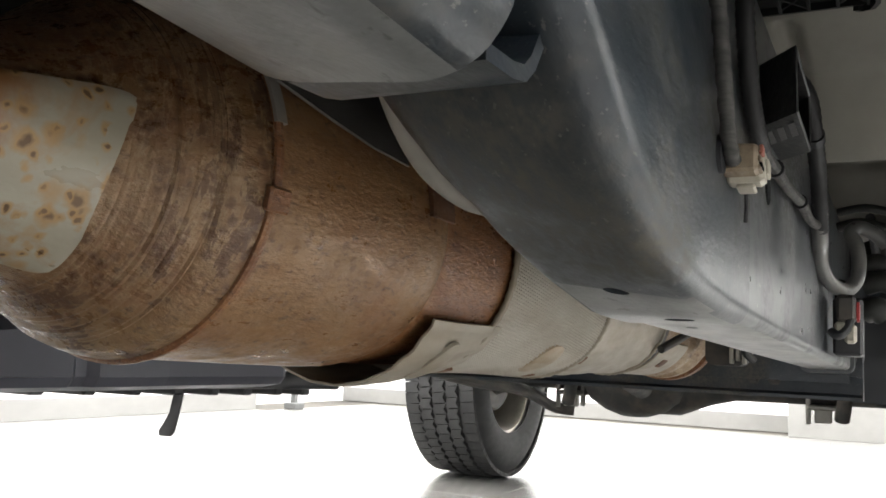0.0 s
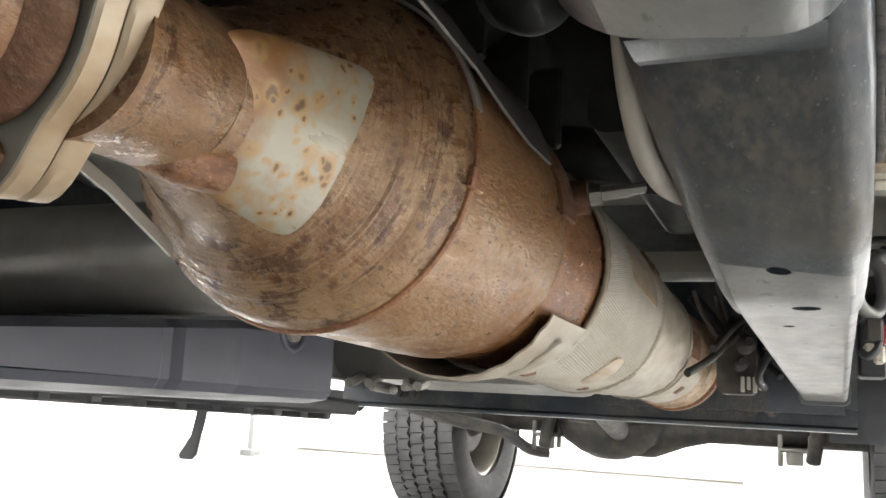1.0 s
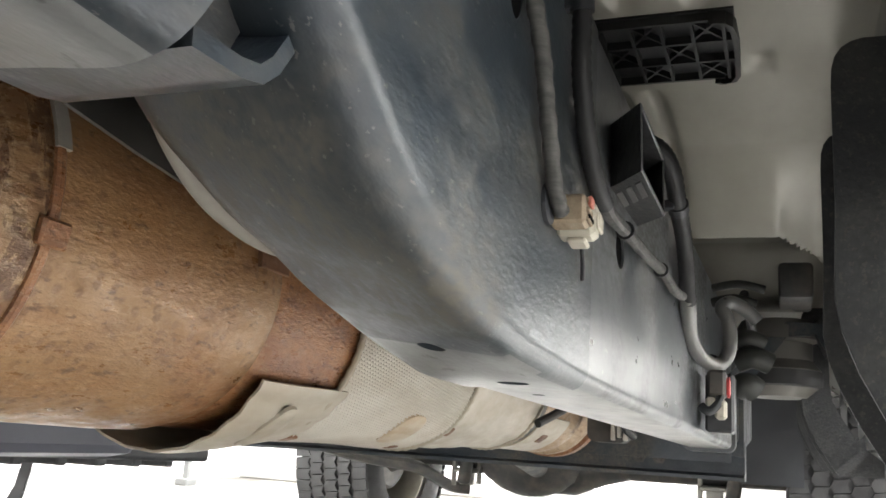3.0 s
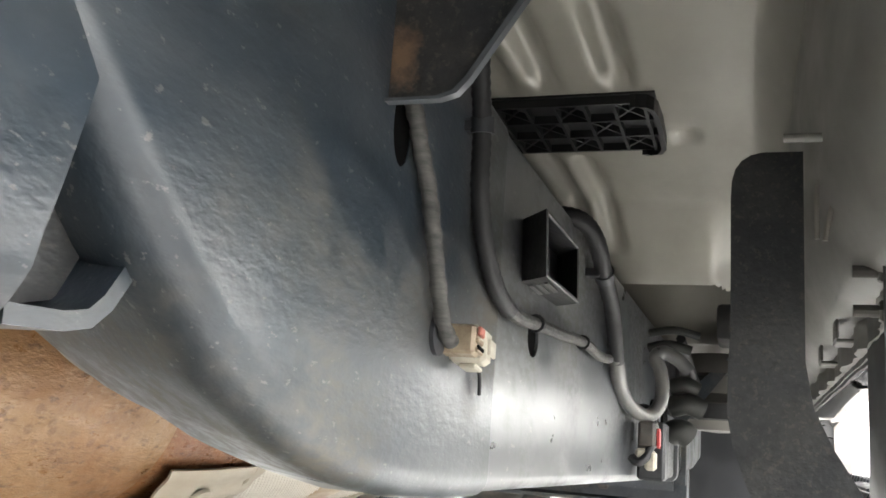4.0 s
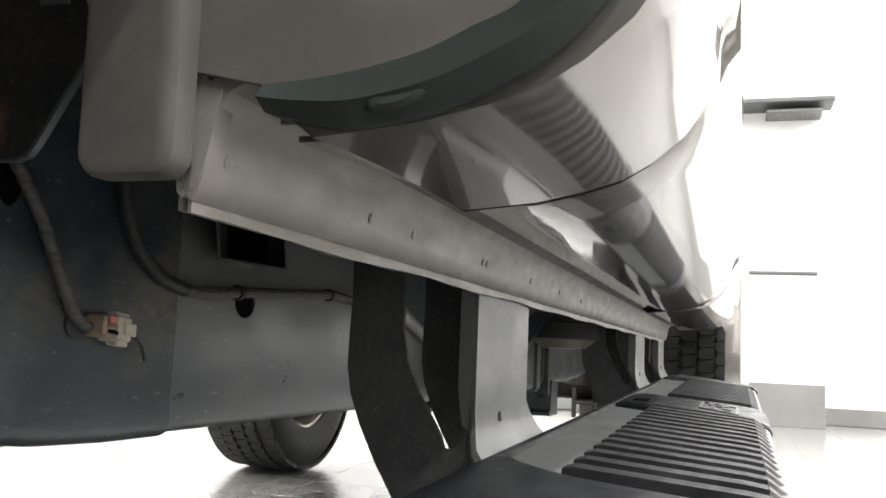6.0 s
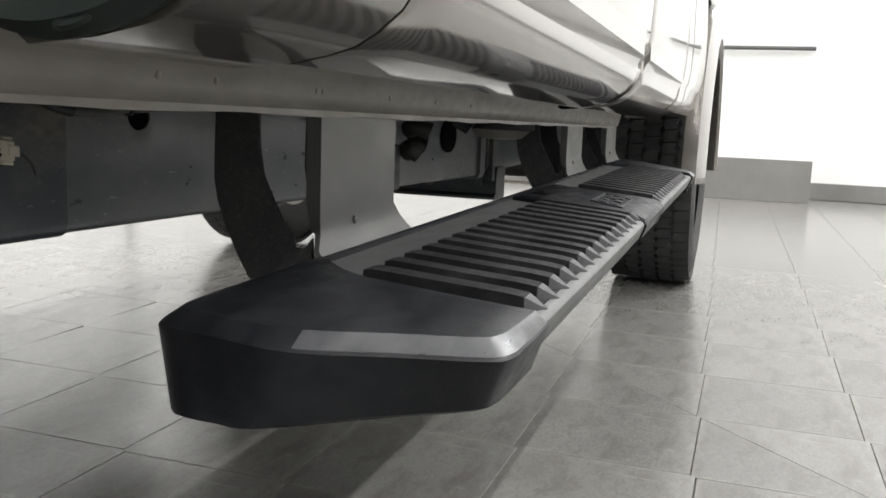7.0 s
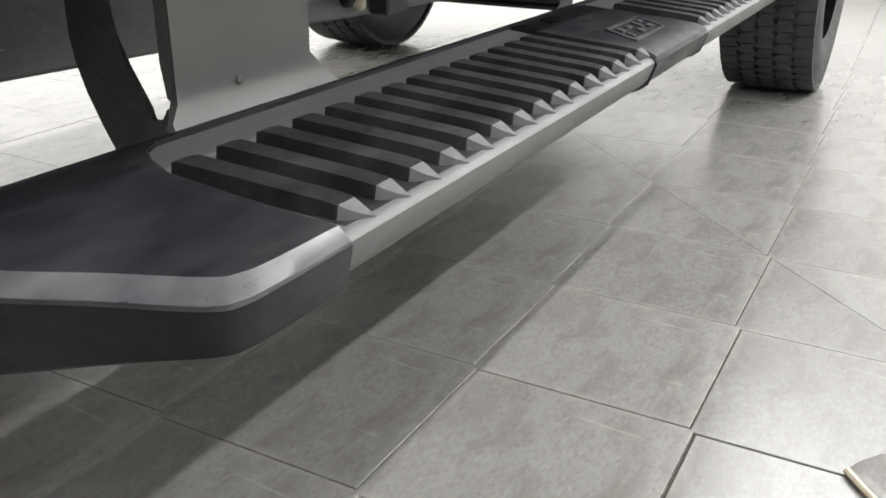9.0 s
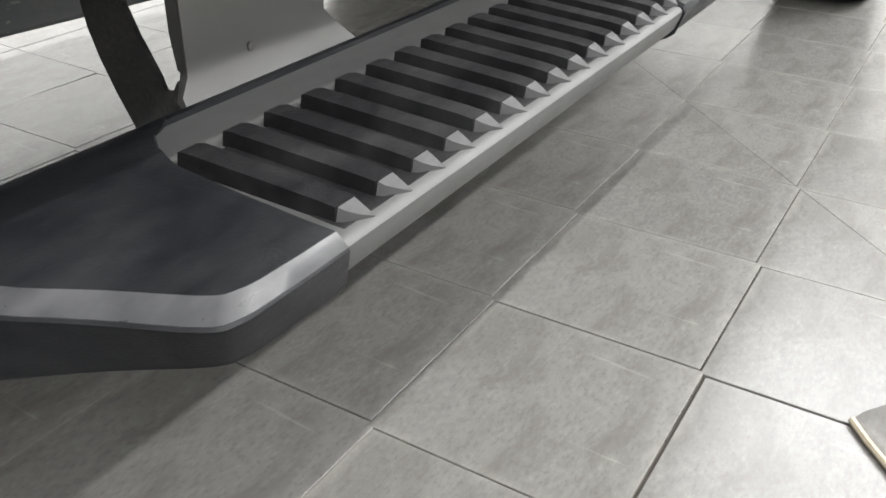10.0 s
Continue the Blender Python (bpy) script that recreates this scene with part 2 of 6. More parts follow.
def plate_material():
    """Pale scorched steel with round rust pits, brown haloes and a stain along the edge by the neck."""
    m = material("pale_scorched_plate", (0.37, 0.345, 0.28), (0.30, 0.265, 0.195), 16, 0.34, 0.15, bump=0.3, bump_scale=160)
    nt = m.node_tree
    b = nt.nodes["Principled BSDF"]
    colour = b.inputs["Base Color"].links[0].from_socket
    stain = noise_tex(nt, 15.0, 6, 0.65, (1.0, 1.0, 1.0), 0.5)
    colour = mix_rgb(nt, ramp(nt, stain, (0.47, 0.0), (0.60, 0.85)), colour, (0.31, 0.165, 0.062))
    co = nt.nodes.new("ShaderNodeTexCoord")
    # rust creeping in from the neck and from the far corner
    xyz = nt.nodes.new("ShaderNodeSeparateXYZ")
    nt.links.new(co.outputs["Object"], xyz.inputs[0])
    creep = nt.nodes.new("ShaderNodeMath")
    creep.operation = "MULTIPLY_ADD"
    creep.inputs[1].default_value = 0.06
    nt.links.new(noise_tex(nt, 26.0, 6, 0.65, (1.0, 1.0, 1.0), 0.4), creep.inputs[0])
    nt.links.new(xyz.outputs[1], creep.inputs[2])
    colour = mix_rgb(nt, ramp(nt, creep.outputs[0], (0.424, 1.0), (0.440, 0.0)), colour, (0.25, 0.12, 0.046))
    for scale, keep, radius in ((70.0, 0.28, 0.46), (135.0, 0.28, 0.42), (42.0, 0.42, 0.42)):
        cell = nt.nodes.new("ShaderNodeTexVoronoi")
        cell.inputs["Scale"].default_value = scale
        wob = nt.nodes.new("ShaderNodeTexNoise")
        wob.inputs["Scale"].default_value = 160.0
        nt.links.new(co.outputs["Object"], wob.inputs["Vector"])
        off = nt.nodes.new("ShaderNodeVectorMath")
        off.operation = "MULTIPLY_ADD"
        off.inputs[1].default_value = (0.005, 0.005, 0.005)
        nt.links.new(wob.outputs["Color"], off.inputs[0])
        nt.links.new(co.outputs["Object"], off.inputs[2])
        nt.links.new(off.outputs[0], cell.inputs["Vector"])
        sep = nt.nodes.new("ShaderNodeSeparateColor")
        nt.links.new(cell.outputs["Color"], sep.inputs[0])
        chosen = ramp(nt, sep.outputs[0], (keep, 0.0), (keep + 0.02, 1.0))
        for r0, tint, amount in ((radius, (0.36, 0.21, 0.075), 0.8), (radius * 0.55, (0.10, 0.052, 0.022), 0.9)):
            k = nt.nodes.new("ShaderNodeMath")
            k.operation = "MULTIPLY"
            nt.links.new(ramp(nt, cell.outputs["Distance"], (r0 * 0.6, amount), (r0, 0.0)), k.inputs[0])
            nt.links.new(chosen, k.inputs[1])
            colour = mix_rgb(nt, k.outputs[0], colour, tint)
    nt.links.new(colour, b.inputs["Base Color"])
    return m


M_PLATE = plate_material()
M_SHIELD = material("tan_heat_shield", (0.43, 0.395, 0.325), (0.345, 0.305, 0.24), 18, 0.48, 0.2, dust=(0.36, 0.27, 0.17), dust_amount=0.4, bump=0.25, bump_scale=120)
M_FLANGE = material("yellowed_steel_flange", (0.52, 0.46, 0.36), (0.42, 0.31, 0.19), 22, 0.45, 0.3, dust=(0.30, 0.16, 0.06), dust_amount=0.6)
M_PIPE = material("olive_grey_pipe", (0.115, 0.11, 0.09), (0.15, 0.14, 0.112), 14, 0.5, 0.2, dust=(0.2, 0.13, 0.075), dust_amount=0.35)
M_CAST = material("cast_aluminium", (0.33, 0.32, 0.29), (0.25, 0.24, 0.22), 9, 0.5, 0.6, bump=0.25)
M_PLASTIC = material("black_plastic", (0.020, 0.021, 0.024), (0.035, 0.036, 0.04), 10, 0.5, bump=0.15, bump_scale=500)
M_PLASTIC_G = material("grey_black_plastic", (0.075, 0.076, 0.096), (0.09, 0.091, 0.112), 7, 0.5, bump=0.1)
M_STEP = material("step_black_plastic", (0.006, 0.0065, 0.008), (0.011, 0.012, 0.014), 14, 0.4, dust=(0.045, 0.046, 0.048), dust_amount=0.3, bump=0.2, bump_scale=700)
M_STEP.node_tree.nodes["Principled BSDF"].inputs["Specular IOR Level"].default_value = 0.16
# Grey plastic with sheen put into its colour, for bevel and badge.
M_SHEEN = material("sheen_grey_plastic", (0.034, 0.036, 0.040), (0.024, 0.025, 0.028), 30, 0.36, dust=(0.14, 0.14, 0.145), dust_amount=0.45, bump=0.1, bump_scale=500)
M_SHEEN.node_tree.nodes["Principled BSDF"].inputs["Specular IOR Level"].default_value = 0.5
M_STEP_ALU = material("grey_step_metal", (0.072, 0.074, 0.073), (0.086, 0.088, 0.086), 9, 0.55, 0.05, bump=0.1, bump_scale=600)
M_BRACKET = material("grey_bracket_paint", (0.10, 0.10, 0.097), (0.13, 0.13, 0.126), 8, 0.45, 0.2, bump=0.1)
M_ARM = material("black_bracket_paint", (0.020, 0.0215, 0.024), (0.032, 0.033, 0.035), 6, 0.45, spots=(0.060, 0.056, 0.049), spot_scale=300, spot_at=0.58, dust=(0.12, 0.115, 0.10), dust_amount=0.3, bump=0.6, bump_scale=260, grit=0.45)
M_BODY = material("warm_silver_paint", (0.30, 0.282, 0.26), (0.29, 0.272, 0.25), 3, 0.2, 0.75, bump=0.0, coat=1.0, rough_var=0.03)
M_UNDER = material("beige_underseal_paint", (0.19, 0.176, 0.156), (0.15, 0.138, 0.122), 22, 0.42, 0.1, dust=(0.26, 0.245, 0.22), dust_amount=0.3, bump=0.12, bump_scale=300)
M_SILL = material("grey_sill_primer", (0.33, 0.32, 0.29), (0.27, 0.261, 0.236), 7, 0.42, 0.1, dust=(0.2, 0.19, 0.16), dust_amount=0.4, bump=0.06)
M_CAB = material("underbody_primer", (0.35, 0.336, 0.287), (0.29, 0.277, 0.236), 5, 0.38, 0.15, dust=(0.27, 0.255, 0.21), dust_amount=0.4, bump=0.08)
M_TYRE = material("tyre_rubber", (0.022, 0.022, 0.023), (0.04, 0.04, 0.04), 15, 0.75, bump=0.2)
M_RIM = material("rim_metal", (0.5, 0.48, 0.44), (0.36, 0.34, 0.3), 8, 0.4, 0.7)
M_AXLE = material("axle_black_steel", (0.03, 0.03, 0.032), (0.06, 0.058, 0.055), 12, 0.55, dust=(0.2, 0.16, 0.12), dust_amount=0.4)
M_GEAR = material("oily_casing", (0.016, 0.018, 0.016), (0.03, 0.031, 0.028), 12, 0.5, dust=(0.07, 0.068, 0.058), dust_amount=0.4)
M_MOUNT = material("rusting_bracket_paint", (0.020, 0.0215, 0.024), (0.032, 0.033, 0.035), 6, 0.45, spots=(0.060, 0.056, 0.049), spot_scale=300, spot_at=0.58, dust=(0.12, 0.095, 0.07), dust_amount=0.4, bump=0.7, bump_scale=220, grit=0.5)


def rust_bloom(m, centre, reach, tint):
    """A crusty bloom of rust round one spot, with a ragged rim."""
    nt = m.node_tree
    b = nt.nodes["Principled BSDF"]
    co = nt.nodes.new("ShaderNodeTexCoord")
    mp = nt.nodes.new("ShaderNodeMapping")
    mp.inputs["Location"].default_value = tuple(-c / r for c, r in zip(centre, reach))
    mp.inputs["Scale"].default_value = tuple(1 / r for r in reach)
    nt.links.new(co.outputs["Object"], mp.inputs[0])
    far = nt.nodes.new("ShaderNodeVectorMath")
    far.operation = "LENGTH"
    nt.links.new(mp.outputs[0], far.inputs[0])
    rag = nt.nodes.new("ShaderNodeMath")
    rag.operation = "MULTIPLY_ADD"
    rag.inputs[1].default_value = 1.6
    nt.links.new(noise_tex(nt, 190.0, 5, 0.65), rag.inputs[0])
    nt.links.new(far.outputs["Value"], rag.inputs[2])
    half = nt.nodes.new("ShaderNodeMath")
    half.operation = "MULTIPLY"
    half.inputs[1].default_value = 0.5
    nt.links.new(rag.outputs[0], half.inputs[0])
    source = b.inputs["Base Color"].links[0].from_socket
    nt.links.new(mix_rgb(nt, ramp(nt, half.outputs[0], (0.55, 0.9), (0.95, 0.0)), source, tint), b.inputs["Base Color"])


rust_bloom(M_MOUNT, (-0.542, 0.543, 0.638), (0.008, 0.05, 0.015), (0.17, 0.105, 0.062))
M_TAPE = material("taped_cable", (0.04, 0.04, 0.039), (0.11, 0.106, 0.098), 90, 0.6, stretch=(1, 1, 4))
M_CABLE = material("black_cable", (0.016, 0.016, 0.017), (0.032, 0.032, 0.033), 40, 0.5)
for m in (M_TAPE, M_CABLE):
    m.node_tree.nodes["Principled BSDF"].inputs["Specular IOR Level"].default_value = 0.25
M_CONN = material("ivory_connector", (0.52, 0.495, 0.41), (0.38, 0.34, 0.27), 60, 0.45, bump=0)
M_RED = material("red_lock_tab", (0.55, 0.06, 0.06), None, 30, 0.4, bump=0)
M_WALL = material("white_wall_paint", (0.80, 0.80, 0.79), (0.76, 0.76, 0.75), 2, 0.7, bump=0.05)
M_WALL_DARK = material("dark_grey_wall_paint", (0.10, 0.10, 0.10), (0.085, 0.085, 0.086), 2, 0.7, bump=0.05)
M_CEIL = material("white_ceiling_paint", (0.8, 0.8, 0.8), (0.77, 0.77, 0.77), 2, 0.8, bump=0)
M_SKIRT = material("grey_skirting_tile", (0.20, 0.197, 0.188), (0.16, 0.157, 0.15), 4, 0.4, bump=0.05)
M_GROUT = material("dark_grout", (0.012, 0.0115, 0.011), (0.10, 0.088, 0.072), 2.2, 0.85, bump=0.1)
M_TILE = tile_material("grey_porcelain_tile", True)
M_TILE_FAR = tile_material("grey_porcelain_tile_far", False)
# Near-black that stands in for shade inside holes, slots and gaps.
M_HOLE = material("recess_shade_black", (0.004, 0.004, 0.004), None, 5, 0.9, bump=0)
M_HOLE.node_tree.nodes["Principled BSDF"].inputs["Specular IOR Level"].default_value = 0.04


M_RUST_RIB = rust_material("ribbed_rust", (0.235, 0.130, 0.058), (0.185, 0.085, 0.037), (0.105, 0.045, 0.020), (0.46, 0.34, 0.21), 0.7, 0.36, 0.15, 13.0, 0.2, 0.7, broad=(0.32, 0.205, 0.105), flakes=0.8)
M_OUTLET = rust_material("tan_rust", (0.42, 0.31, 0.20), (0.30, 0.19, 0.11), (0.16, 0.09, 0.05), (0.5, 0.42, 0.3), 0.4, 0.5, 0.15, 14.0, 0.2, 0.2)
M_HOSE = material("pale_dusty_hose", (0.40, 0.37, 0.32), (0.30, 0.28, 0.24), 40, 0.6, dust=(0.2, 0.19, 0.17), dust_amount=0.4)
M_TUBE = material("pale_dusty_tube", (0.66, 0.645, 0.60), (0.56, 0.545, 0.50), 9, 0.40, 0.6, dust=(0.36, 0.31, 0.24), dust_amount=0.3, bump=0.1)
M_LINER = material("dull_liner_sheet", (0.072, 0.067, 0.060), (0.10, 0.093, 0.082), 9, 0.6, 0.1, dust=(0.15, 0.145, 0.13), dust_amount=0.4, bump=0.15)
M_PALE = material("pale_metal", (0.50, 0.48, 0.44), (0.40, 0.37, 0.32), 20, 0.45, 0.5, bump=0.1)
M_SHIELD_DARK = material("dull_grey_sheet", (0.12, 0.115, 0.105), (0.18, 0.17, 0.15), 9, 0.5, 0.4, bump=0.1)
M_TRIM = material("grey_green_plastic", (0.022, 0.027, 0.0255), (0.03, 0.036, 0.033), 8, 0.5, bump=0.1, bump_scale=600)
M_LATTICE = material("black_lattice_plastic", (0.012, 0.0125, 0.013), (0.02, 0.0205, 0.021), 12, 0.42, bump=0.1, bump_scale=600)
M_TRIM.node_tree.nodes["Principled BSDF"].inputs["Specular IOR Level"].default_value = 0.15
M_LINER.node_tree.nodes["Principled BSDF"].inputs["Specular IOR Level"].default_value = 0.25
M_CONN2 = material("stained_connector", (0.36, 0.29, 0.20), (0.14, 0.09, 0.055), 90, 0.5, bump=0)
M_RUSTRED = material("faded_red_plastic", (0.42, 0.13, 0.09), None, 40, 0.5, bump=0)
M_TREAD = material("tread_rubber", (0.006, 0.006, 0.007), (0.011, 0.011, 0.012), 30, 0.6, dust=(0.08, 0.08, 0.082), dust_amount=0.25, bump=0.35, bump_scale=900)
M_TREAD.node_tree.nodes["Principled BSDF"].inputs["Specular IOR Level"].default_value = 0.15
M_TOE = material("worn_tread_toe", (0.062, 0.062, 0.064), (0.042, 0.042, 0.043), 40, 0.55, 0.0, bump=0.1)
M_TOE.node_tree.nodes["Principled BSDF"].inputs["Specular IOR Level"].default_value = 0.25
M_EDGE = material("pale_broken_edge", (0.62, 0.56, 0.45), (0.42, 0.36, 0.27), 60, 0.8, bump=0.5)
M_DIMPLE = material("woven_shield", (0.60, 0.565, 0.50), (0.50, 0.465, 0.40), 26, 0.5, 0.15, dust=(0.36, 0.29, 0.20), dust_amount=0.4, bump=0.0)

# ---- building helpers ----


LEAN = 0.0192  # the truck stands a little nose-up


def part(name, bm, mat, parent=None, label="", smooth=True, angle=35, lean=True):
    bmesh.ops.recalc_face_normals(bm, faces=bm.faces[:])
    if lean and parent is not None:
        for v in bm.verts:
            v.co.z -= LEAN * (v.co.y - 0.6)
    me = bpy.data.meshes.new(name)
    bm.to_mesh(me)
    bm.free()
    me.materials.append(mat)
    if smooth:
        me.shade_smooth()
        me.set_sharp_from_angle(angle=radians(angle))
    ob = new(name, me)
    if parent:
        ob.parent = parent
        ob.matrix_parent_inverse = INVERSE.get(parent.name, Matrix.Identity(4))
    if label:
        tagged(ob, label)
    return ob


INVERSE = {}


def box(bm, lo, hi, bevel=0.002, seg=1, m=None):
    r = bmesh.ops.create_cube(bm, size=1.0)
    vs = r["verts"]
    for v in vs:
        v.co = Vector([lo[i] + (v.co[i] + 0.5) * (hi[i] - lo[i]) for i in range(3)])
    if bevel:
        es = list({e for v in vs for e in v.link_edges})
        out = bmesh.ops.bevel(bm, geom=es, offset=bevel, segments=seg, affect="EDGES", profile=0.5)
        vs = list({v for f in out["faces"] for v in f.verts} | {v for v in vs if v.is_valid})
    if m is not None:
        bmesh.ops.transform(bm, matrix=m, verts=vs)
    return vs


def loft(bm, rings, caps=True, closed=True):
    made = [[bm.verts.new(p) for p in ring] for ring in rings]
    n = len(made[0])
    for a, b in zip(made, made[1:]):
        for i in range(n if closed else n - 1):
            j = (i + 1) % n
            bm.faces.new((a[i], a[j], b[j], b[i]))
    if caps and closed:
        bm.faces.new(made[0][::-1])
        bm.faces.new(made[-1])
    return made


def lathe(bm, origin, axis, stations, seg=48, caps=True):
    axis = Vector(axis).normalized()
    side = axis.cross(Vector((0, 0, 1)))
    if side.length < 1e-3:
        side = Vector((1, 0, 0))
    side.normalize()
    up = side.cross(axis)
    rings = []
    for s, r in stations:
        c = Vector(origin) + axis * s
        rings.append([c + r * (math.cos(a) * side + math.sin(a) * up) for a in (2 * math.pi * i / seg for i in range(seg))])
    return loft(bm, rings, caps)


def smooth_line(pts, n=6):
    pts = [Vector(p) for p in pts]
    out = []
    for i in range(len(pts) - 1):
        p0, p1, p2, p3 = pts[max(i - 1, 0)], pts[i], pts[i + 1], pts[min(i + 2, len(pts) - 1)]
        for k in range(n):
            t = k / n
            out.append(0.5 * (2 * p1 + (p2 - p0) * t + (2 * p0 - 5 * p1 + 4 * p2 - p3) * t * t + (3 * p1 - p0 - 3 * p2 + p3) * t ** 3))
    return out + [pts[-1]]


def tube(bm, pts, radius, seg=12, n=6, ridge=0.0, pitch=2):
    line = smooth_line(pts, n) if n else [Vector(p) for p in pts]
    rings, up = [], None
    for i, p in enumerate(line):
        d = (line[min(i + 1, len(line) - 1)] - line[max(i - 1, 0)]).normalized()
        if up is None:
            up = d.orthogonal().normalized()
        up = (up - d * up.dot(d)).normalized()
        s = d.cross(up)
        r = radius + (ridge if (i // pitch) % 2 else 0.0)
        rings.append([p + r * (math.cos(a) * up + math.sin(a) * s) for a in (2 * math.pi * k / seg for k in range(seg))])
    return loft(bm, rings)


def round_rect(x0, x1, z0, z1, r, n=4):
    """Corners in the x-z plane, from the lower left, turning towards +x."""
    r = min(r, 0.49 * (x1 - x0), 0.49 * (z1 - z0))
    out = []
    for cx, cz, a0 in ((x0 + r, z0 + r, 180), (x1 - r, z0 + r, 270), (x1 - r, z1 - r, 0), (x0 + r, z1 - r, 90)):
        for k in range(n + 1):
            a = radians(a0 + 90 * k / n)
            out.append((cx + r * math.cos(a), cz + r * math.sin(a)))
    return out


def prism(bm, outline, axis, a, b):
    """A flat outline drawn out from a to b along an axis; outline in the other two axes, in order."""
    def at(p, v):
        q = list(p)
        q.insert("xyz".index(axis), v)
        return q
    return loft(bm, [[at(p, a) for p in outline], [at(p, b) for p in outline]])


def strip(bm, line, thick, width_axis, a, b):
    """A bent sheet: a line in the plane across width_axis, with a thickness, from a to b."""
    pts = [Vector(p) for p in line]
    left, right = [], []
    for i, p in enumerate(pts):
        d = (pts[min(i + 1, len(pts) - 1)] - pts[max(i - 1, 0)]).normalized()
        nrm = Vector((-d.y, d.x)) * thick * 0.5
        left.append(p + nrm)
        right.append(p - nrm)
    return prism(bm, [tuple(p) for p in left + right[::-1]], width_axis, a, b)


def B():
    return bmesh.new()


def carve(ob, cutters):
    """Cuts bmesh solids out of a part and keeps the result as plain mesh."""
    for bm in cutters:
        for v in bm.verts:
            v.co.z -= LEAN * (v.co.y - 0.6)
        bmesh.ops.recalc_face_normals(bm, faces=bm.faces[:])
        me = bpy.data.meshes.new("cut")
        bm.to_mesh(me)
        bm.free()
        tool = new("cut", me)
        if ob.parent:
            tool.parent, tool.matrix_parent_inverse = ob.parent, ob.matrix_parent_inverse
        mod = ob.modifiers.new("cut", "BOOLEAN")
        mod.operation, mod.solver, mod.object = "DIFFERENCE", "EXACT", tool
        bpy.context.view_layer.update()
        done = bpy.data.meshes.new_from_object(ob.evaluated_get(bpy.context.evaluated_depsgraph_get()))
        ob.modifiers.clear()
        ob.data = done
        bpy.data.objects.remove(tool)
    ob.data.shade_smooth()
    ob.data.set_sharp_from_angle(angle=radians(35))
    return ob


def disc(bm, centre, axis, r, half, seg=20, squash=1.0):
    """A short cylinder about a centre; squash stretches it along z."""
    lathe(bm, (0, 0, 0), axis, [(-half, r), (half, r)], seg)
    for v in bm.verts:
        v.co.z *= squash
        v.co += Vector(centre)
    return bm


def hex_bolt(bm, centre, axis, r=0.009, h=0.008):
    lathe(bm, centre, axis, [(0, r * 1.5), (0.0015, r * 1.5), (0.002, r), (h, r), (h + 0.001, r * 0.85)], 6)
    lathe(bm, centre, axis, [(h, r * 0.5), (h + 0.004, r * 0.45)], 8)


# ---- the hall ----
X0, X1, Y0, Y1, H = -4.45, 3.7, -8.2, 6.75, 5.4


def slab(name, lo, hi, mat, label, cat, bevel=0.0):
    bm = B()
    box(bm, lo, hi, bevel)
    return tagged(part(name, bm, mat, None, "", False), label, cat, kind="structure")


slab("floor", (X0 - 0.3, Y0 - 0.3, -0.2), (X1 + 0.3, Y1 + 0.6, -0.0052), M_GROUT, "grey porcelain tile floor with dark and pale joints", "floor")
slab("ceiling", (X0 - 0.3, Y0 - 0.3, H), (X1 + 0.3, Y1 + 0.6, H + 0.2), M_CEIL, "plain white painted ceiling of the hall", "ceiling")
slab("wall_west", (X0 - 0.2, Y0, 0), (X0, 5.36, H), M_WALL, "white painted wall with grey tile skirting", "wall")
slab("wall_west_far", (X0 - 0.5, 5.36, 0), (X0 - 0.3, Y1 + 0.4, H), M_WALL, "white painted wall set back behind a pillar", "wall")
slab("wall_north", (X0 - 0.5, Y1 + 0.25, 0), (X1 + 0.2, Y1 + 0.45, 3.3), M_WALL, "white painted end wall with grey tile skirting", "wall")
slab("wall_pier", (-1.05, Y1 - 0.1, 0), (0.37, Y1 + 0.25, 3.3), M_WALL, "white painted wall pier with a tall tile skirting", "wall")
# The high openings here and in the east wall are assumed.
slab("wall_north_top", (X0 - 0.5, Y1 + 0.25, 5.2), (X1 + 0.2, Y1 + 0.45, H), M_WALL, "white painted strip above an assumed opening", "wall")
# South wall out of view; its dark grey dims the faces turned to it.
slab("wall_south", (X0, Y0 - 0.2, 0), (X1, Y0, H), M_WALL_DARK, "unseen south wall, dark grey to dim what faces it", "wall")
slab("wall_east_low", (X1, Y0, 0), (X1 + 0.2, Y1 + 0.3, 3.2), M_WALL, "white painted wall below an assumed opening", "wall")
slab("wall_east_top", (X1, Y0, 5.1), (X1 + 0.2, Y1 + 0.3, H), M_WALL, "white painted strip above an assumed opening", "wall")
slab("skirting_pier", (-1.06, Y1 - 0.112, 0), (0.38, Y1 - 0.102, 0.285), M_SKIRT, "tall grey tile skirting on the wall pier", "skirting", 0.002)
slab("skirting_north", (0.39, Y1 + 0.235, 0), (X1, Y1 + 0.247, 0.12), M_SKIRT, "low grey tile skirting along the end wall", "skirting", 0.002)
slab("skirting_west", (X0 + 0.002, Y0, 0), (X0 + 0.014, 5.36, 0.115), M_SKIRT, "low grey tile skirting along the white wall", "skirting", 0.002)
slab("skirting_north_west", (X0 - 0.3, Y1 + 0.235, 0), (-1.07, Y1 + 0.247, 0.12), M_SKIRT, "low grey tile skirting along the end wall", "skirting", 0.002)

# glass door post by the west wall
post = tagged(new("door_post"), "thin grey metal door post with a floor hinge", "post")
post.location = (-4.3, 5.62, 0)
bm = B()
box(bm, (-0.02, -0.02, 0.0), (0.02, 0.02, 2.3), 0.003)
part("upright", bm, M_STEP_ALU, post, lean=False)
bm = B()
box(bm, (-0.05, -0.06, 0.0), (0.05, 0.06, 0.045), 0.006)
part("hinge", bm, M_STEP_ALU, post, lean=False)

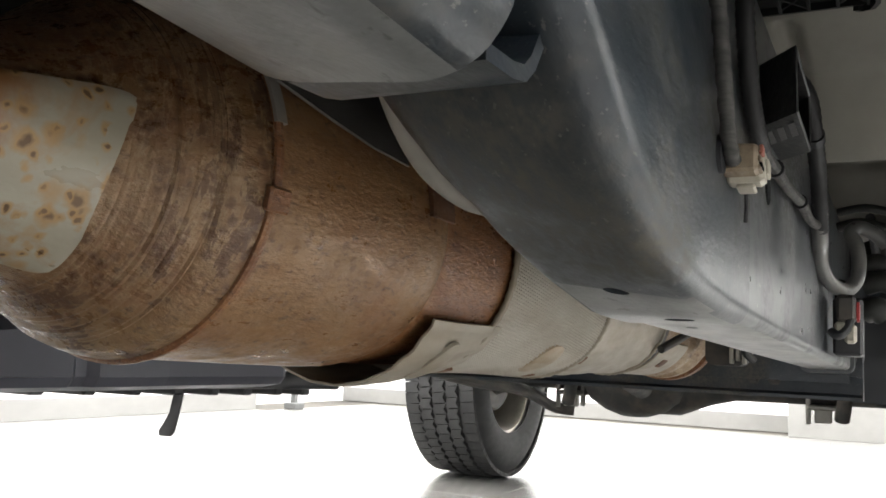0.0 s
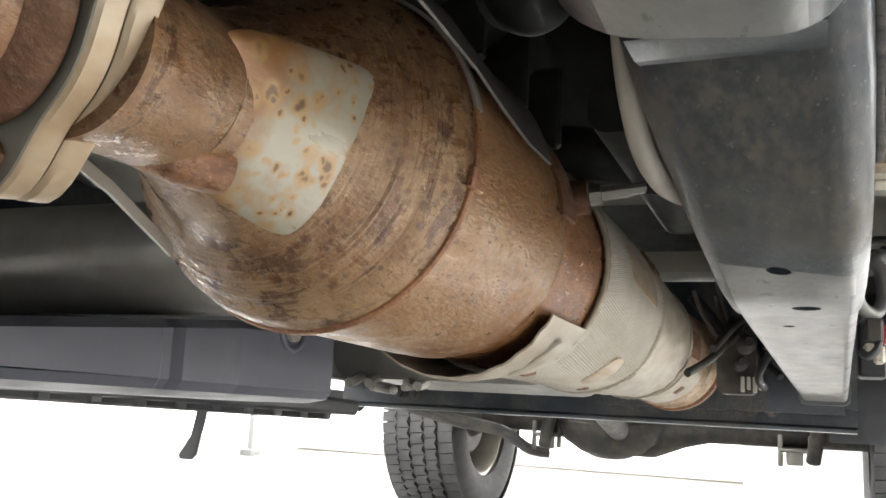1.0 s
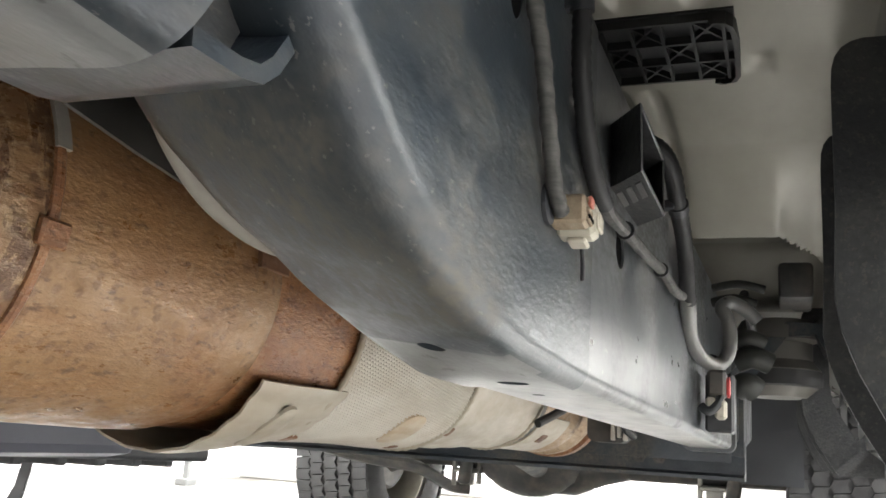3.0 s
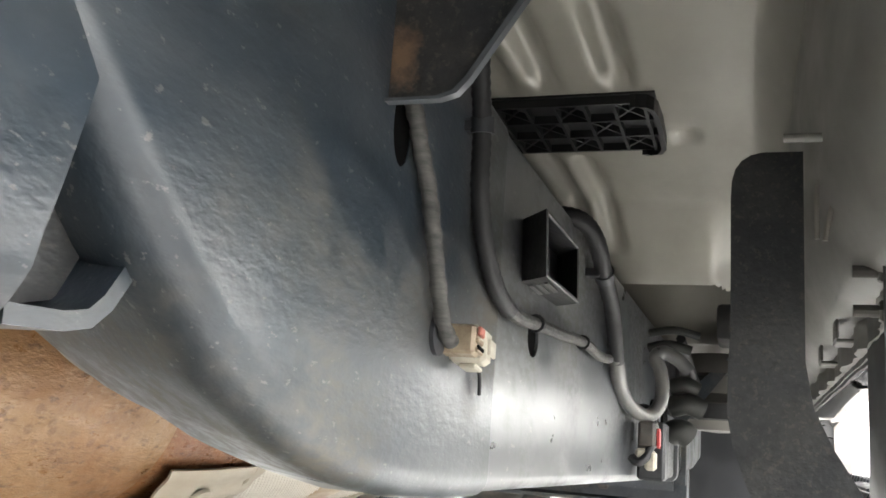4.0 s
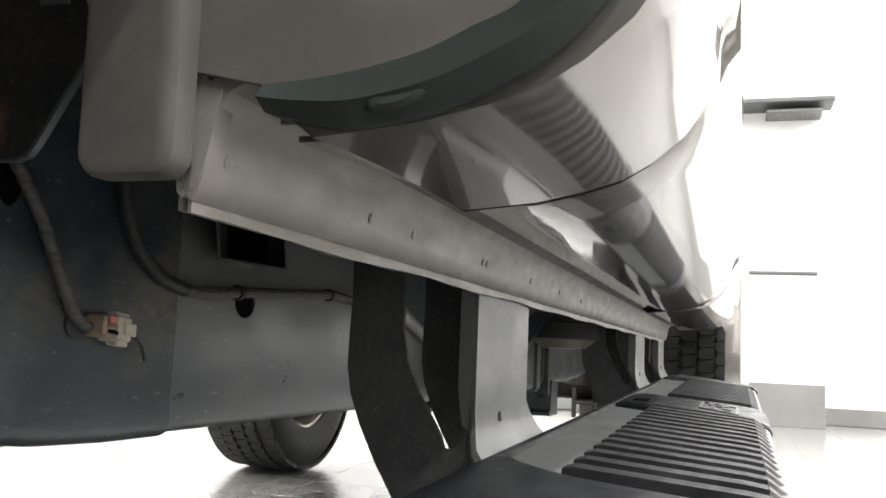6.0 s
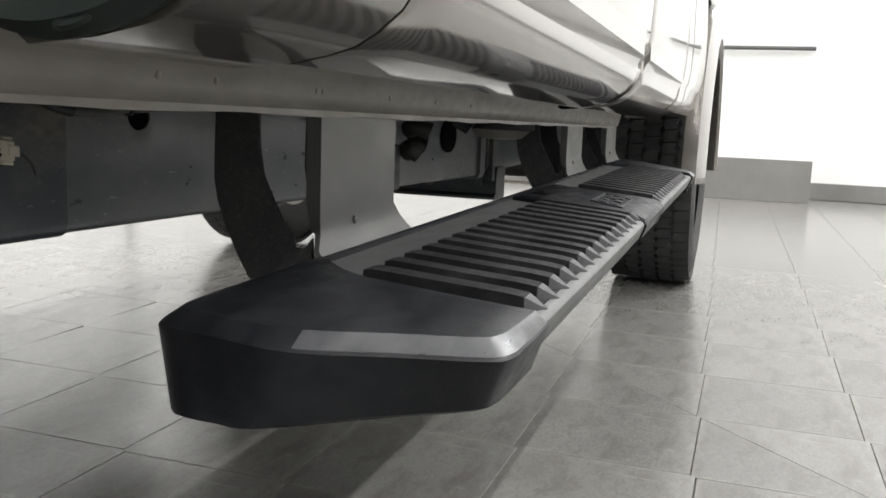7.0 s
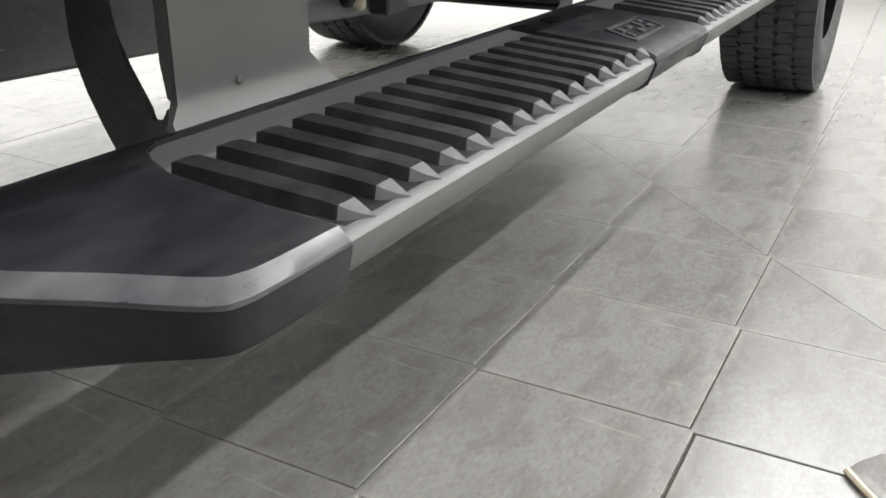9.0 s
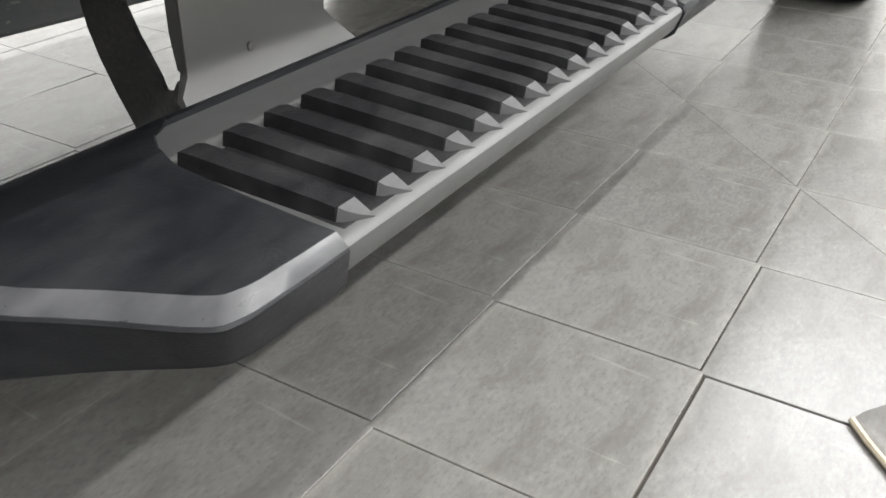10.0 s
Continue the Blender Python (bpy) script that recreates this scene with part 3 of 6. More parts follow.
# grab rail and shelf on the end wall
rail_ob = tagged(new("wall_rail"), "slim grey metal rail fixed to the white pier", "rail")
rail_ob.location = (0, Y1 - 0.1, 1.02)
bm = B()
tube(bm, [(-0.5, -0.05, 0), (0.33, -0.05, 0)], 0.014, 12, 0)
part("bar", bm, M_STEP_ALU, rail_ob, lean=False)
for x in (-0.45, 0.30):
    bm = B()
    tube(bm, [(x, -0.05, 0), (x, 0.0, 0)], 0.009, 8, 0)
    part("standoff", bm, M_STEP_ALU, rail_ob, lean=False)
shelf = tagged(new("wall_shelf"), "grey metal wall shelf with a bracket below it", "shelf")
shelf.location = (0, Y1 - 0.1, 2.13)
bm = B()
box(bm, (-0.6, -0.3, 0), (0.42, 0, 0.03), 0.004)
part("board", bm, M_STEP_ALU, shelf, lean=False)
bm = B()
box(bm, (0.0, -0.25, -0.06), (0.35, 0, -0.035), 0.006)
part("bracket", bm, M_BRACKET, shelf, lean=False)

# ---- the truck ----
truck = tagged(new("pickup_truck"), "silver pickup truck seen from below, rusty exhaust, black side step", "truck")
PIVOT = Matrix.Translation((-1.055, 0.6, 0.0))
truck.matrix_world = PIVOT
INVERSE[truck.name] = PIVOT.inverted()
MID = -1.055


def mirrored(bm):
    for v in bm.verts:
        v.co.x = 2 * MID - v.co.x
    return bm


# frame rail: a kicked-up front piece sleeved over the straight box
RAIL = [(-0.35, 0.665, 0.86, -0.665, -0.585, 0.03), (0.15, 0.66, 0.84, -0.665, -0.575, 0.03), (0.30, 0.62, 0.79, -0.655, -0.563, 0.03), (0.37, 0.572, 0.76, -0.65, -0.557, 0.024), (0.42, 0.525, 0.74, -0.645, -0.553, 0.020),
        (0.46, 0.495, 0.72, -0.640, -0.551, 0.017), (0.50, 0.478, 0.705, -0.635, -0.55, 0.0145), (0.55, 0.467, 0.69, -0.630, -0.549, 0.0125), (0.60, 0.4625, 0.684, -0.626, -0.548, 0.011),
        (0.66, 0.461, 0.678, -0.623, -0.547, 0.010), (0.73, 0.461, 0.674, -0.622, -0.5465, 0.009), (1.9, 0.461, 0.674, -0.600, -0.526, 0.009)]


def rail_at(y):
    cols = list(zip(*RAIL))
    return [float(np.interp(y, cols[0], c)) for c in cols[1:]]


def rail_ring(y, grow=0.0, n=6):
    z0, z1, x0, x1, r = rail_at(y)
    lift = 0.02 * min(1.0, max(0.0, (0.66 - y) / 0.14))
    return [(x, y, z + lift * (x1 - x) / (x1 - x0) * max(0.0, 1 - (z - z0) / 0.12)) for x, z in round_rect(x0 - grow, x1 + grow, z0 - grow, z1 + grow, r + grow, n)]


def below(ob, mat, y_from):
    """Give down-facing faces past y_from their own coat, floor light in its colour."""
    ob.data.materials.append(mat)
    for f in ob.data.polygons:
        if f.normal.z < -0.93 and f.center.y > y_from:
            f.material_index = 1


bm = B()
ys = [-0.35 + 0.05 * i for i in range(13)] + [0.27 + 0.0125 * i for i in range(36)] + [0.718, 0.7195]
rings = [rail_ring(y, 0.0022) for y in ys] + [rail_ring(0.721, 0.0014), rail_ring(0.7215, -0.001)]
loft(bm, rings)
rail_front = part("front_rail_section", bm, M_FRAME, truck, "dusty dark painted steel rail, kicked up")
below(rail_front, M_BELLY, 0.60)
carve(rail_front, [disc(B(), (-0.589, 0.598, 0.462), (0, 0, 1), 0.0064, 0.014), disc(B(), (-0.577, 0.686, 0.461), (0, 0, 1), 0.0084, 0.012), disc(B(), (-0.545, 0.560, 0.613), (1, 0, 0), 0.0095, 0.014, squash=1.8)])
bm = B()
loft(bm, [rail_ring(y, 0.0) for y in (0.70, 0.85, 1.1, 1.4, 1.7, 1.845)])
rail = part("frame_rail", bm, M_FRAME_WORN, truck, "scraped dark painted steel box rail")
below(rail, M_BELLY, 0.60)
carve(rail, [disc(B(), (-0.545, 0.813, 0.559), (1, 0, 0), 0.0152, 0.014, squash=0.84),
             disc(B(), (-0.59, 0.79, 0.462), (0, 0, 1), 0.004, 0.006)])
# Black discs just inside the drilled holes put their shade into colour.
for ob, x, y, z, r, k in ((rail, -0.5476, 0.813, 0.559, 0.0156, 0.84), (rail_front, -0.5478, 0.560, 0.613, 0.0099, 1.8)):
    part("hole_shade", disc(B(), (x, y, z), (1, 0, 0), r, 0.0008, squash=k), M_HOLE, ob, "black disc for the shade in the drilled hole")
for y, x, r, z in ((0.598, -0.589, 0.0067, 0.4722), (0.686, -0.577, 0.0087, 0.4655)):
    part("hole_shade", disc(B(), (x, y, z), (0, 0, 1), r, 0.0008), M_HOLE, rail_front, "black disc for the shade in the drilled hole")
bm = B()
loft(bm, [rail_ring(1.83, 0.006), rail_ring(1.862, 0.006), rail_ring(1.866, 0.002)])
part("rail_end_sleeve", bm, M_FRAME_WORN, truck)
bm = B()
loft(bm, [[(x, y, z + dz) for x, _, z in rail_ring(1.85, -0.004)] for y, dz in ((1.8, 0.02), (2.1, 0.06), (2.5, 0.17), (2.9, 0.24), (3.9, 0.24))])
part("rear_rail_section", bm, M_FRAME, truck)
bm = B()
loft(bm, [[(x, y, z) for x, z in round_rect(-0.60 + d, -0.515 - d, 0.463 + e, 0.66, 0.02)] for y, d, e in ((1.868, 0.004, 0.0), (2.0, 0.0, 0.004), (2.3, 0.0, 0.012), (2.62, 0.005, 0.03), (2.75, 0.012, 0.06))])
part("spring_hanger", bm, M_FRAME, truck, "dark spring hanger behind the rail")
# Black ovals on the rail stand in for the shade of openings.
for y in (1.50, 1.65):
    bm = disc(B(), (-0.5305, y, 0.540), (1, 0, 0), 0.040, 0.0035, squash=0.72)
    part("rail_window", bm, M_HOLE, rail)

bm = B()
loft(bm, [rail_ring(y, 0.0) for y in (0.0, 0.3, 0.45, 0.52, 0.6, 0.72, 1.2, 1.85)])
part("frame_rail", mirrored(bm), M_FRAME, truck)

# control-arm bracket below the kick-up
bm = B()
cup = smooth_line([(-0.668, 0.64, 0), (-0.662, 0.57, 0), (-0.652, 0.523, 0), (-0.632, 0.505, 0), (-0.60, 0.502, 0), (-0.575, 0.502, 0), (-0.561, 0.513, 0), (-0.556, 0.54, 0), (-0.556, 0.62, 0)], 5)
n = len(cup)
rings = []
for k, y in enumerate((-0.25, 0.0, 0.15, 0.25, 0.31, 0.365, 0.391)):
    ring_o, ring_i = [], []
    for i, p in enumerate(cup):
        d = (cup[min(i + 1, n - 1)] - cup[max(i - 1, 0)]).normalized()
        nx, nz = -d.y, d.x
        yy = y + (0.012 * (p.y - 0.56) / 0.06 if k >= 5 else 0.0)
        dent = 0.004 * math.sin(9 * yy + 20 * p.x) if 8 < i < n - 8 else 0.0
        ring_o.append((p.x, yy, p.y + dent))
        ring_i.append((p.x + 0.0045 * nx, yy, p.y + 0.0045 * nz + dent))
    rings.append(ring_o + ring_i[::-1])
loft(bm, rings)
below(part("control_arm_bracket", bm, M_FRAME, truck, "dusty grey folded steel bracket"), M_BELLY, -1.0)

bm = B()
strip(bm, [(0.385, 0.506), (0.404, 0.507), (0.413, 0.509), (0.419, 0.514), (0.426, 0.524), (0.433, 0.538), (0.440, 0.556)], 0.005, "x", -0.628, -0.566)
part("bracket_tongue", bm, M_FRAME, truck, "upturned bracket tongue welded to the rail")

# Dark plate stands in for the shaded depth of the bracket pocket.
bm = B()
prism(bm, [(0.33, 0.506), (0.404, 0.511), (0.416, 0.514), (0.426, 0.532), (0.434, 0.558), (0.42, 0.62), (0.33, 0.62)], "x", -0.586, -0.581)
part("bracket_web", bm, M_ARM, truck)

# hose beside the kick-up
bm = B()
tube(bm, [(-0.643, 0.40, 0.66), (-0.643, 0.41, 0.63), (-0.643, 0.445, 0.575), (-0.644, 0.466, 0.538), (-0.644, 0.488, 0.517), (-0.643, 0.515, 0.505), (-0.640, 0.55, 0.501), (-0.634, 0.60, 0.508), (-0.63, 0.66, 0.53)], 0.0058, 14, 8)
part("hose", bm, M_HOSE, truck, "dusty beige rubber hose")

# crossmembers
bm = B()
prof = [(1.90, 0.410), (1.90, 0.416), (1.912, 0.421), (1.915, 0.47), (1.92, 0.476), (1.98, 0.476), (1.98, 0.410)]
loft(bm, [[(x, y, z) for y, z in prof] for x in (-1.56, -1.3, -1.0, -0.75, -0.57, -0.51)])
cross = part("rear_crossmember", bm, M_FRAME, truck, "black folded steel crossmember")
for x in (-0.69, -0.655, -1.42, -1.385):
    bm = B()
    hex_bolt(bm, (x, 1.914, 0.443), (0, -1, 0), 0.009)
    part("bolt", bm, M_AXLE, cross)
for x in (-0.60, -1.53):
    bm = B()
    prism(bm, [(x - 0.10, 0.47), (x + 0.09, 0.45), (x + 0.09, 0.56), (x - 0.02, 0.58)], "y", 1.88, 1.90)
    part("gusset", bm, M_FRAME, cross)
bm = B()
lathe(bm, (-1.97, 0.81, 0.522), (1, 0, 0), [(0, 0.056), (0.7, 0.056), (1.02, 0.056), (1.03, 0.05)], 40)
part("crossmember_tube", bm, M_TUBE, truck, "pale dusty metal tube")
bm = B()
tube(bm, [(-0.98, 0.90, 0.60), (-0.90, 0.95, 0.66), (-0.80, 0.98, 0.66), (-0.62, 0.98, 0.635)], 0.028, 20, 8)
part("crossmember_arch", bm, M_GEAR, truck)

# gearbox, a guessed bulk that also blocks light, and heat shield over the exhaust
bm = B()
loft(bm, [[(x, y, z) for x, z in round_rect(-1.3 + a, -0.74 - a, 0.66 + b, 0.95, 0.08, 5)] for y, a, b in ((-0.5, 0.05, 0.0), (0.1, 0.04, 0.0), (0.45, 0.0, -0.01), (0.95, 0.05, 0.02), (1.1, 0.12, 0.06), (1.7, 0.16, 0.08))])
gear = part("gearbox", bm, M_GEAR, truck, "dark dusty gearbox casing")
for y in (0.55, 0.65, 0.75, 0.85):
    bm = B()
    box(bm, (-1.22, y, 0.625), (-0.78, y + 0.012, 0.70), 0.003)
    part("rib", bm, M_GEAR, gear)
bm = B()
lathe(bm, (-0.735, 0.60, 0.655), (0.25, -0.3, -0.55), [(0, 0.030), (0.010, 0.034), (0.016, 0.034), (0.018, 0.029), (0.032, 0.026), (0.043, 0.018), (0.049, 0.008), (0.050, 0.0)], 32)
part("gearbox_mount", bm, M_GEAR, truck)
bm = B()
loft(bm, [[(x, y, z) for x, z in round_rect(-0.73, -0.66, 0.60, 0.64, 0.015)] for y in (0.75, 0.95, 1.1)])
part("mount_bracket", bm, M_GEAR, truck)

# Dark sheet added above the exhaust, hiding the pale cab floor behind it.
bm = B()
tunnel = [(-1.46, 0.735), (-1.44, 0.715), (-1.40, 0.712), (-0.74, 0.712), (-0.70, 0.700), (-0.665, 0.690), (-0.665, 0.696), (-0.70, 0.706), (-0.74, 0.718), (-1.40, 0.718), (-1.44, 0.721), (-1.46, 0.741)]
loft(bm, [[(x, y, z + 0.004 * (k % 2)) for x, z in tunnel] for k, y in enumerate((0.43, 0.6, 0.61, 0.85, 0.86, 1.1, 1.11, 1.4, 1.41, 1.86))])
part("tunnel_shield", bm, M_GEAR, truck, "dark sheet added under the cab tunnel to hide its pale floor")

# ---- exhaust filter ----
AX = Vector((-0.8226, 0.0, 0.5151))


def exhaust_centre(y):
    """The axis bends a little towards the inlet neck."""
    k = min(max((0.455 - y) / 0.12, 0.0), 1.3)
    return Vector((AX.x + 0.0086 * (y - 0.5) + 0.024 * k, y, AX.z - 0.02 * k))


def exhaust_ring(y, r, seg=72, a0=None, a1=None):
    c = exhaust_centre(y)
    if a0 is None:
        angles = [2 * math.pi * i / seg for i in range(seg)]
    else:
        angles = [radians(a0 + (a1 - a0) * i / seg) for i in range(seg + 1)]
    return [(c.x + r * math.cos(a), y, c.z + r * math.sin(a)) for a in angles]


def turned(stations, seg=72, caps=True):
    bm = B()
    loft(bm, [exhaust_ring(y, r, seg) for y, r in stations], caps)
    return bm


def sheet(ys, radius, a0, a1, thick=0.0016, seg=28):
    """A bent sheet round the exhaust: radius(y, k) with k from 0 to 1 round the arc; a0, a1 may depend on y."""
    bm = B()
    rings = []
    for y in ys:
        c = exhaust_centre(y)
        b0, b1 = (f(y) if callable(f) else f for f in (a0, a1))
        outer, inner = [], []
        for i in range(seg + 1):
            k = i / seg
            a = radians(b0 + (b1 - b0) * k)
            r = radius(y, k)
            outer.append((c.x + r * math.cos(a), y, c.z + r * math.sin(a)))
            inner.append((c.x + (r - thick) * math.cos(a), y, c.z + (r - thick) * math.sin(a)))
        rings.append(outer + inner[::-1])
    loft(bm, rings)
    return bm


can = part("filter_can", turned([(0.5165, 0.0905), (0.517, 0.0938), (0.53, 0.0936), (0.66, 0.0936), (0.688, 0.0928), (0.698, 0.0905), (0.706, 0.0895), (0.712, 0.086)]), M_RUST, truck, "brown rusted steel filter can")
part("outlet_neck", turned([(0.700, 0.086), (0.708, 0.0893), (0.74, 0.0893), (0.80, 0.0885), (0.835, 0.088), (0.836, 0.08)]), M_NECK, can, "orange rusted neck behind the can")
dome = [(0.384, 0.0352), (0.40, 0.040), (0.425, 0.051), (0.447, 0.0625)]
rnd = random.Random(9)
for i in range(13):
    y = 0.4495 + 0.0031 * i
    base = float(np.interp(y, (0.4495, 0.465, 0.48, 0.495), (0.0645, 0.0755, 0.0835, 0.089)))
    lift = rnd.uniform(0.0003, 0.0009)
    rise = [float(np.interp(y + d, (0.4495, 0.465, 0.48, 0.495), (0.0645, 0.0755, 0.0835, 0.089))) for d in (0.0013, 0.0022)]
    dome += [(y, base), (y + 0.0013, rise[0] + lift), (y + 0.0022, rise[1] + 0.6 * lift)]
dome += [(0.492, 0.0905), (0.503, 0.0935), (0.512, 0.0945), (0.5155, 0.0935), (0.516, 0.0905)]
cone = part("inlet_cone", turned(dome), M_RUST_RIB, truck, "ribbed rusty inlet cone")
bm = B()
loft(bm, [exhaust_ring(y, r, 72) for y, r in ((0.5130, 0.0935), (0.5133, 0.0957), (0.5148, 0.0968), (0.5172, 0.0968), (0.5187, 0.0957), (0.519, 0.0935))], False)
part("clamp_band", bm, M_NECK, can)
bm = sheet([0.5125, 0.5205], lambda y, k: 0.0972, 12, 62, 0.002, 14)
part("band_strap", bm, M_PALE, can, "pale metal strap")
bm = B()
c = exhaust_centre(0.516)
box(bm, (-0.006, -0.008, -0.002), (0.006, 0.008, 0.003), 0.0012, 1, Matrix.Translation((c.x + 0.0955 * math.cos(radians(-10)), 0.517, c.z + 0.0955 * math.sin(radians(-10)))) @ Matrix.Rotation(radians(100), 4, "Y"))
part("clamp_lug", bm, M_NECK, can)

part("inlet_neck", turned([(0.320, 0.0325), (0.345, 0.0335), (0.372, 0.0348), (0.382, 0.0352), (0.386, 0.0345)]), M_RUST_RIB, cone, "orange rusted inlet neck")
bm = B()
tube(bm, [(-0.862, 0.322, 0.497), (-0.840, 0.343, 0.490), (-0.818, 0.362, 0.481), (-0.802, 0.382, 0.474), (-0.795, 0.40, 0.474)], 0.0115, 18, 6)
part("side_pipe", bm, M_NECK, cone, "small rusty pipe along the neck")
# pale plate on the cone
bm = B()
corners = [Vector(p) for p in ((-0.776, 0.367, 0.521), (-0.7575, 0.462, 0.534), (-0.792, 0.4505, 0.455), (-0.806, 0.387, 0.468))]
grid_o, grid_i = [], []
N = 18
for i in range(N + 1):
    for j in range(N + 1):
        # rounded corners: the square grid drawn in towards a circle
        p1, p2 = 2 * i / N - 1, 2 * j / N - 1
        u = 0.5 + 0.5 * p1 * math.sqrt(1 - 0.20 * p2 ** 6)
        w = 0.5 + 0.5 * p2 * math.sqrt(1 - 0.20 * p1 ** 6)
        p = (corners[0] * (1 - u) + corners[1] * u) * (1 - w) + (corners[3] * (1 - u) + corners[2] * u) * w
        bulge = (0.0105 * (1 - (2 * w - 1) ** 2) + 0.0045) * (0.35 + 0.65 * min(1.0, u / 0.35)) - 0.002 * max(abs(p1), abs(p2)) ** 10
        away = Vector((p.x - AX.x - 0.01, 0, p.z - AX.z + 0.006)).normalized() * 0.9 + Vector((0, -0.45, 0))
        grid_o.append(bm.verts.new(p + away * bulge))
        grid_i.append(bm.verts.new(p + away * (bulge - 0.008)))
W = N + 1
for i in range(N):
    for j in range(N):
        q = (i * W + j, (i + 1) * W + j, (i + 1) * W + j + 1, i * W + j + 1)
        bm.faces.new([grid_o[k] for k in q])
        bm.faces.new([grid_i[k] for k in reversed(q)])
edges = [e for e in bm.edges if e.is_boundary]
bmesh.ops.bridge_loops(bm, edges=edges)
part("cone_plate", bm, M_PLATE, cone, "pale scorched metal plate with rust spots")

# flange with lobes, upstream elbow
FC = Vector((-0.815, 0.317, 0.507))
FM = Matrix.Translation(FC) @ Matrix.Rotation(radians(-8), 4, "Z") @ Matrix.Rotation(radians(8), 4, "X")


def lobed(r0, r1, turn, n=72):
    out = []
    for i in range(n):
        a = 2 * math.pi * i / n
        k = max(0.0, math.cos(1.5 * ((a - turn + math.pi) % (2 * math.pi / 3) - math.pi / 3)))
        out.append((r0 + (r1 - r0) * k ** 6) * Vector((math.cos(a), 0, math.sin(a))))
    return out


flange = None
for y0, y1, mat in ((-0.012, -0.0012, M_FLANGE), (0.0, 0.011, M_FLANGE)):
    bm = B()
    shape = lobed(0.048, 0.066, radians(-98))
    loft(bm, [[FM @ (p * s + Vector((0, y, 0))) for p in shape] for y, s in ((y0, 0.97), (y0 + 0.002, 1.0), (y1 - 0.001, 1.0), (y1, 0.985))])
    ob = part("pipe_flange", bm, mat, truck, "yellowed rusty steel flange")
    flange = flange or ob
bm = B()
face = lobed(0.0468, 0.0645, radians(-98))
loft(bm, [[FM @ (p * k + Vector((0, y, 0))) for p in face] for y, k in ((-0.0115, 1.0), (-0.0126, 1.0), (-0.0129, 0.985))])
part("flange_face", bm, M_PIPE, flange, "sooty olive-grey flange face")
for a in (-98, 22, 142):
    bm = B()
    p = FM @ Vector((0.053 * math.cos(radians(a)), -0.013, 0.053 * math.sin(radians(a))))
    hex_bolt(bm, p, FM.to_3x3() @ Vector((0, -1, 0)), 0.0075, 0.009)
    part("flange_bolt", bm, M_RUST, flange)
bm = B()
tube(bm, [FM @ Vector((0, -0.012, 0)), FM @ Vector((0, -0.03, 0.0)), FM @ Vector((-0.012, -0.06, 0.012)), (-0.86, 0.19, 0.56), (-0.93, 0.12, 0.62), (-1.0, 0.05, 0.70)], 0.036, 32, 8)
part("front_pipe", bm, M_RUST, truck, "brown rusted front exhaust pipe")
bm = B()
lathe(bm, FM @ Vector((0, -0.014, 0)), FM.to_3x3() @ Vector((0, -1, 0)), [(0, 0.043), (0.004, 0.0435), (0.009, 0.041), (0.014, 0.037)], 40, False)
part("weld_collar", bm, M_RUST_DARK, flange)
# thin stay below the neck
bm = B()
st = [(-0.842, 0.352, 0.476), (-0.852, 0.40, 0.468), (-0.862, 0.455, 0.452)]
loft(bm, [[Vector(p) + Vector(q) for q in ((-0.001, 0, -0.003), (0.001, 0, -0.003), (0.001, 0, 0.003), (-0.001, 0, 0.003))] for p in st])
part("stay_strip", bm, M_PALE, cone)

# upper heat shield sheet and its dark strap
bm = sheet([0.30, 0.36, 0.42, 0.47, 0.51, 0.56, 0.60, 0.635], lambda y, k: 0.101 + 0.012 * k + 0.002 * math.sin(40 * y), lambda y: float(np.interp(y, (0.3, 0.42, 0.5, 0.635), (75, 48, 23, 15))), 165, 0.0016, 30)
part("upper_heat_shield", bm, M_SHIELD_DARK, truck, "dull grey sheet-metal heat shield")
bm = sheet([0.672, 0.674, 0.700, 0.702], lambda y, k: 0.0965 + (0.001 if 0.673 < y < 0.701 else 0.0), 2, 100, 0.003, 20)
part("mount_strap", bm, M_RUST_DARK, can, "dark rusty strap")
# sensor
bm = B()
lathe(bm, (-0.742, 0.735, 0.545), (0.85, 0.1, 0.12), [(0, 0.013), (0.018, 0.013), (0.019, 0.009)], 24)
part("sensor_boss", bm, M_RUST_DARK, can)
bm = B()
lathe(bm, (-0.725, 0.737, 0.5475), (0.85, 0.1, 0.12), [(0.0, 0.008), (0.01, 0.008), (0.0105, 0.0055), (0.03, 0.0052), (0.032, 0.004), (0.045, 0.004)], 6)
sensor = part("exhaust_sensor", bm, M_CAST, truck, "small metal exhaust sensor with cable")
bm = B()
tube(bm, [(-0.684, 0.742, 0.5535), (-0.667, 0.75, 0.553), (-0.65, 0.77, 0.542), (-0.63, 0.81, 0.53), (-0.62, 0.9, 0.54)], 0.005, 10, 6)
part("sensor_cable", bm, M_CABLE, sensor)

def arc_patch(y, a, half_y, half_a, r, thick, power=4.0, n=28, tilt=0.0):
    """A rounded raised patch lying on the exhaust."""
    bm = B()
    rim = []
    for i in range(n):
        t = 2 * math.pi * i / n
        u = math.copysign(abs(math.cos(t)) ** (2 / power), math.cos(t))
        w = math.copysign(abs(math.sin(t)) ** (2 / power), math.sin(t))
        rim.append((u * half_y, w * half_a + tilt * u))
    rings = []
    for s, rr in ((1.0, r), (0.97, r + thick * 0.8), (0.88, r + thick), (0.45, r + thick)):
        ring = []
        for u, w in rim:
            yy = y + u * s
            c = exhaust_centre(yy)
            aa = radians(a + w * s)
            ring.append((c.x + rr * math.cos(aa), yy, c.z + rr * math.sin(aa)))
        rings.append(ring)
    loft(bm, rings)
    return bm


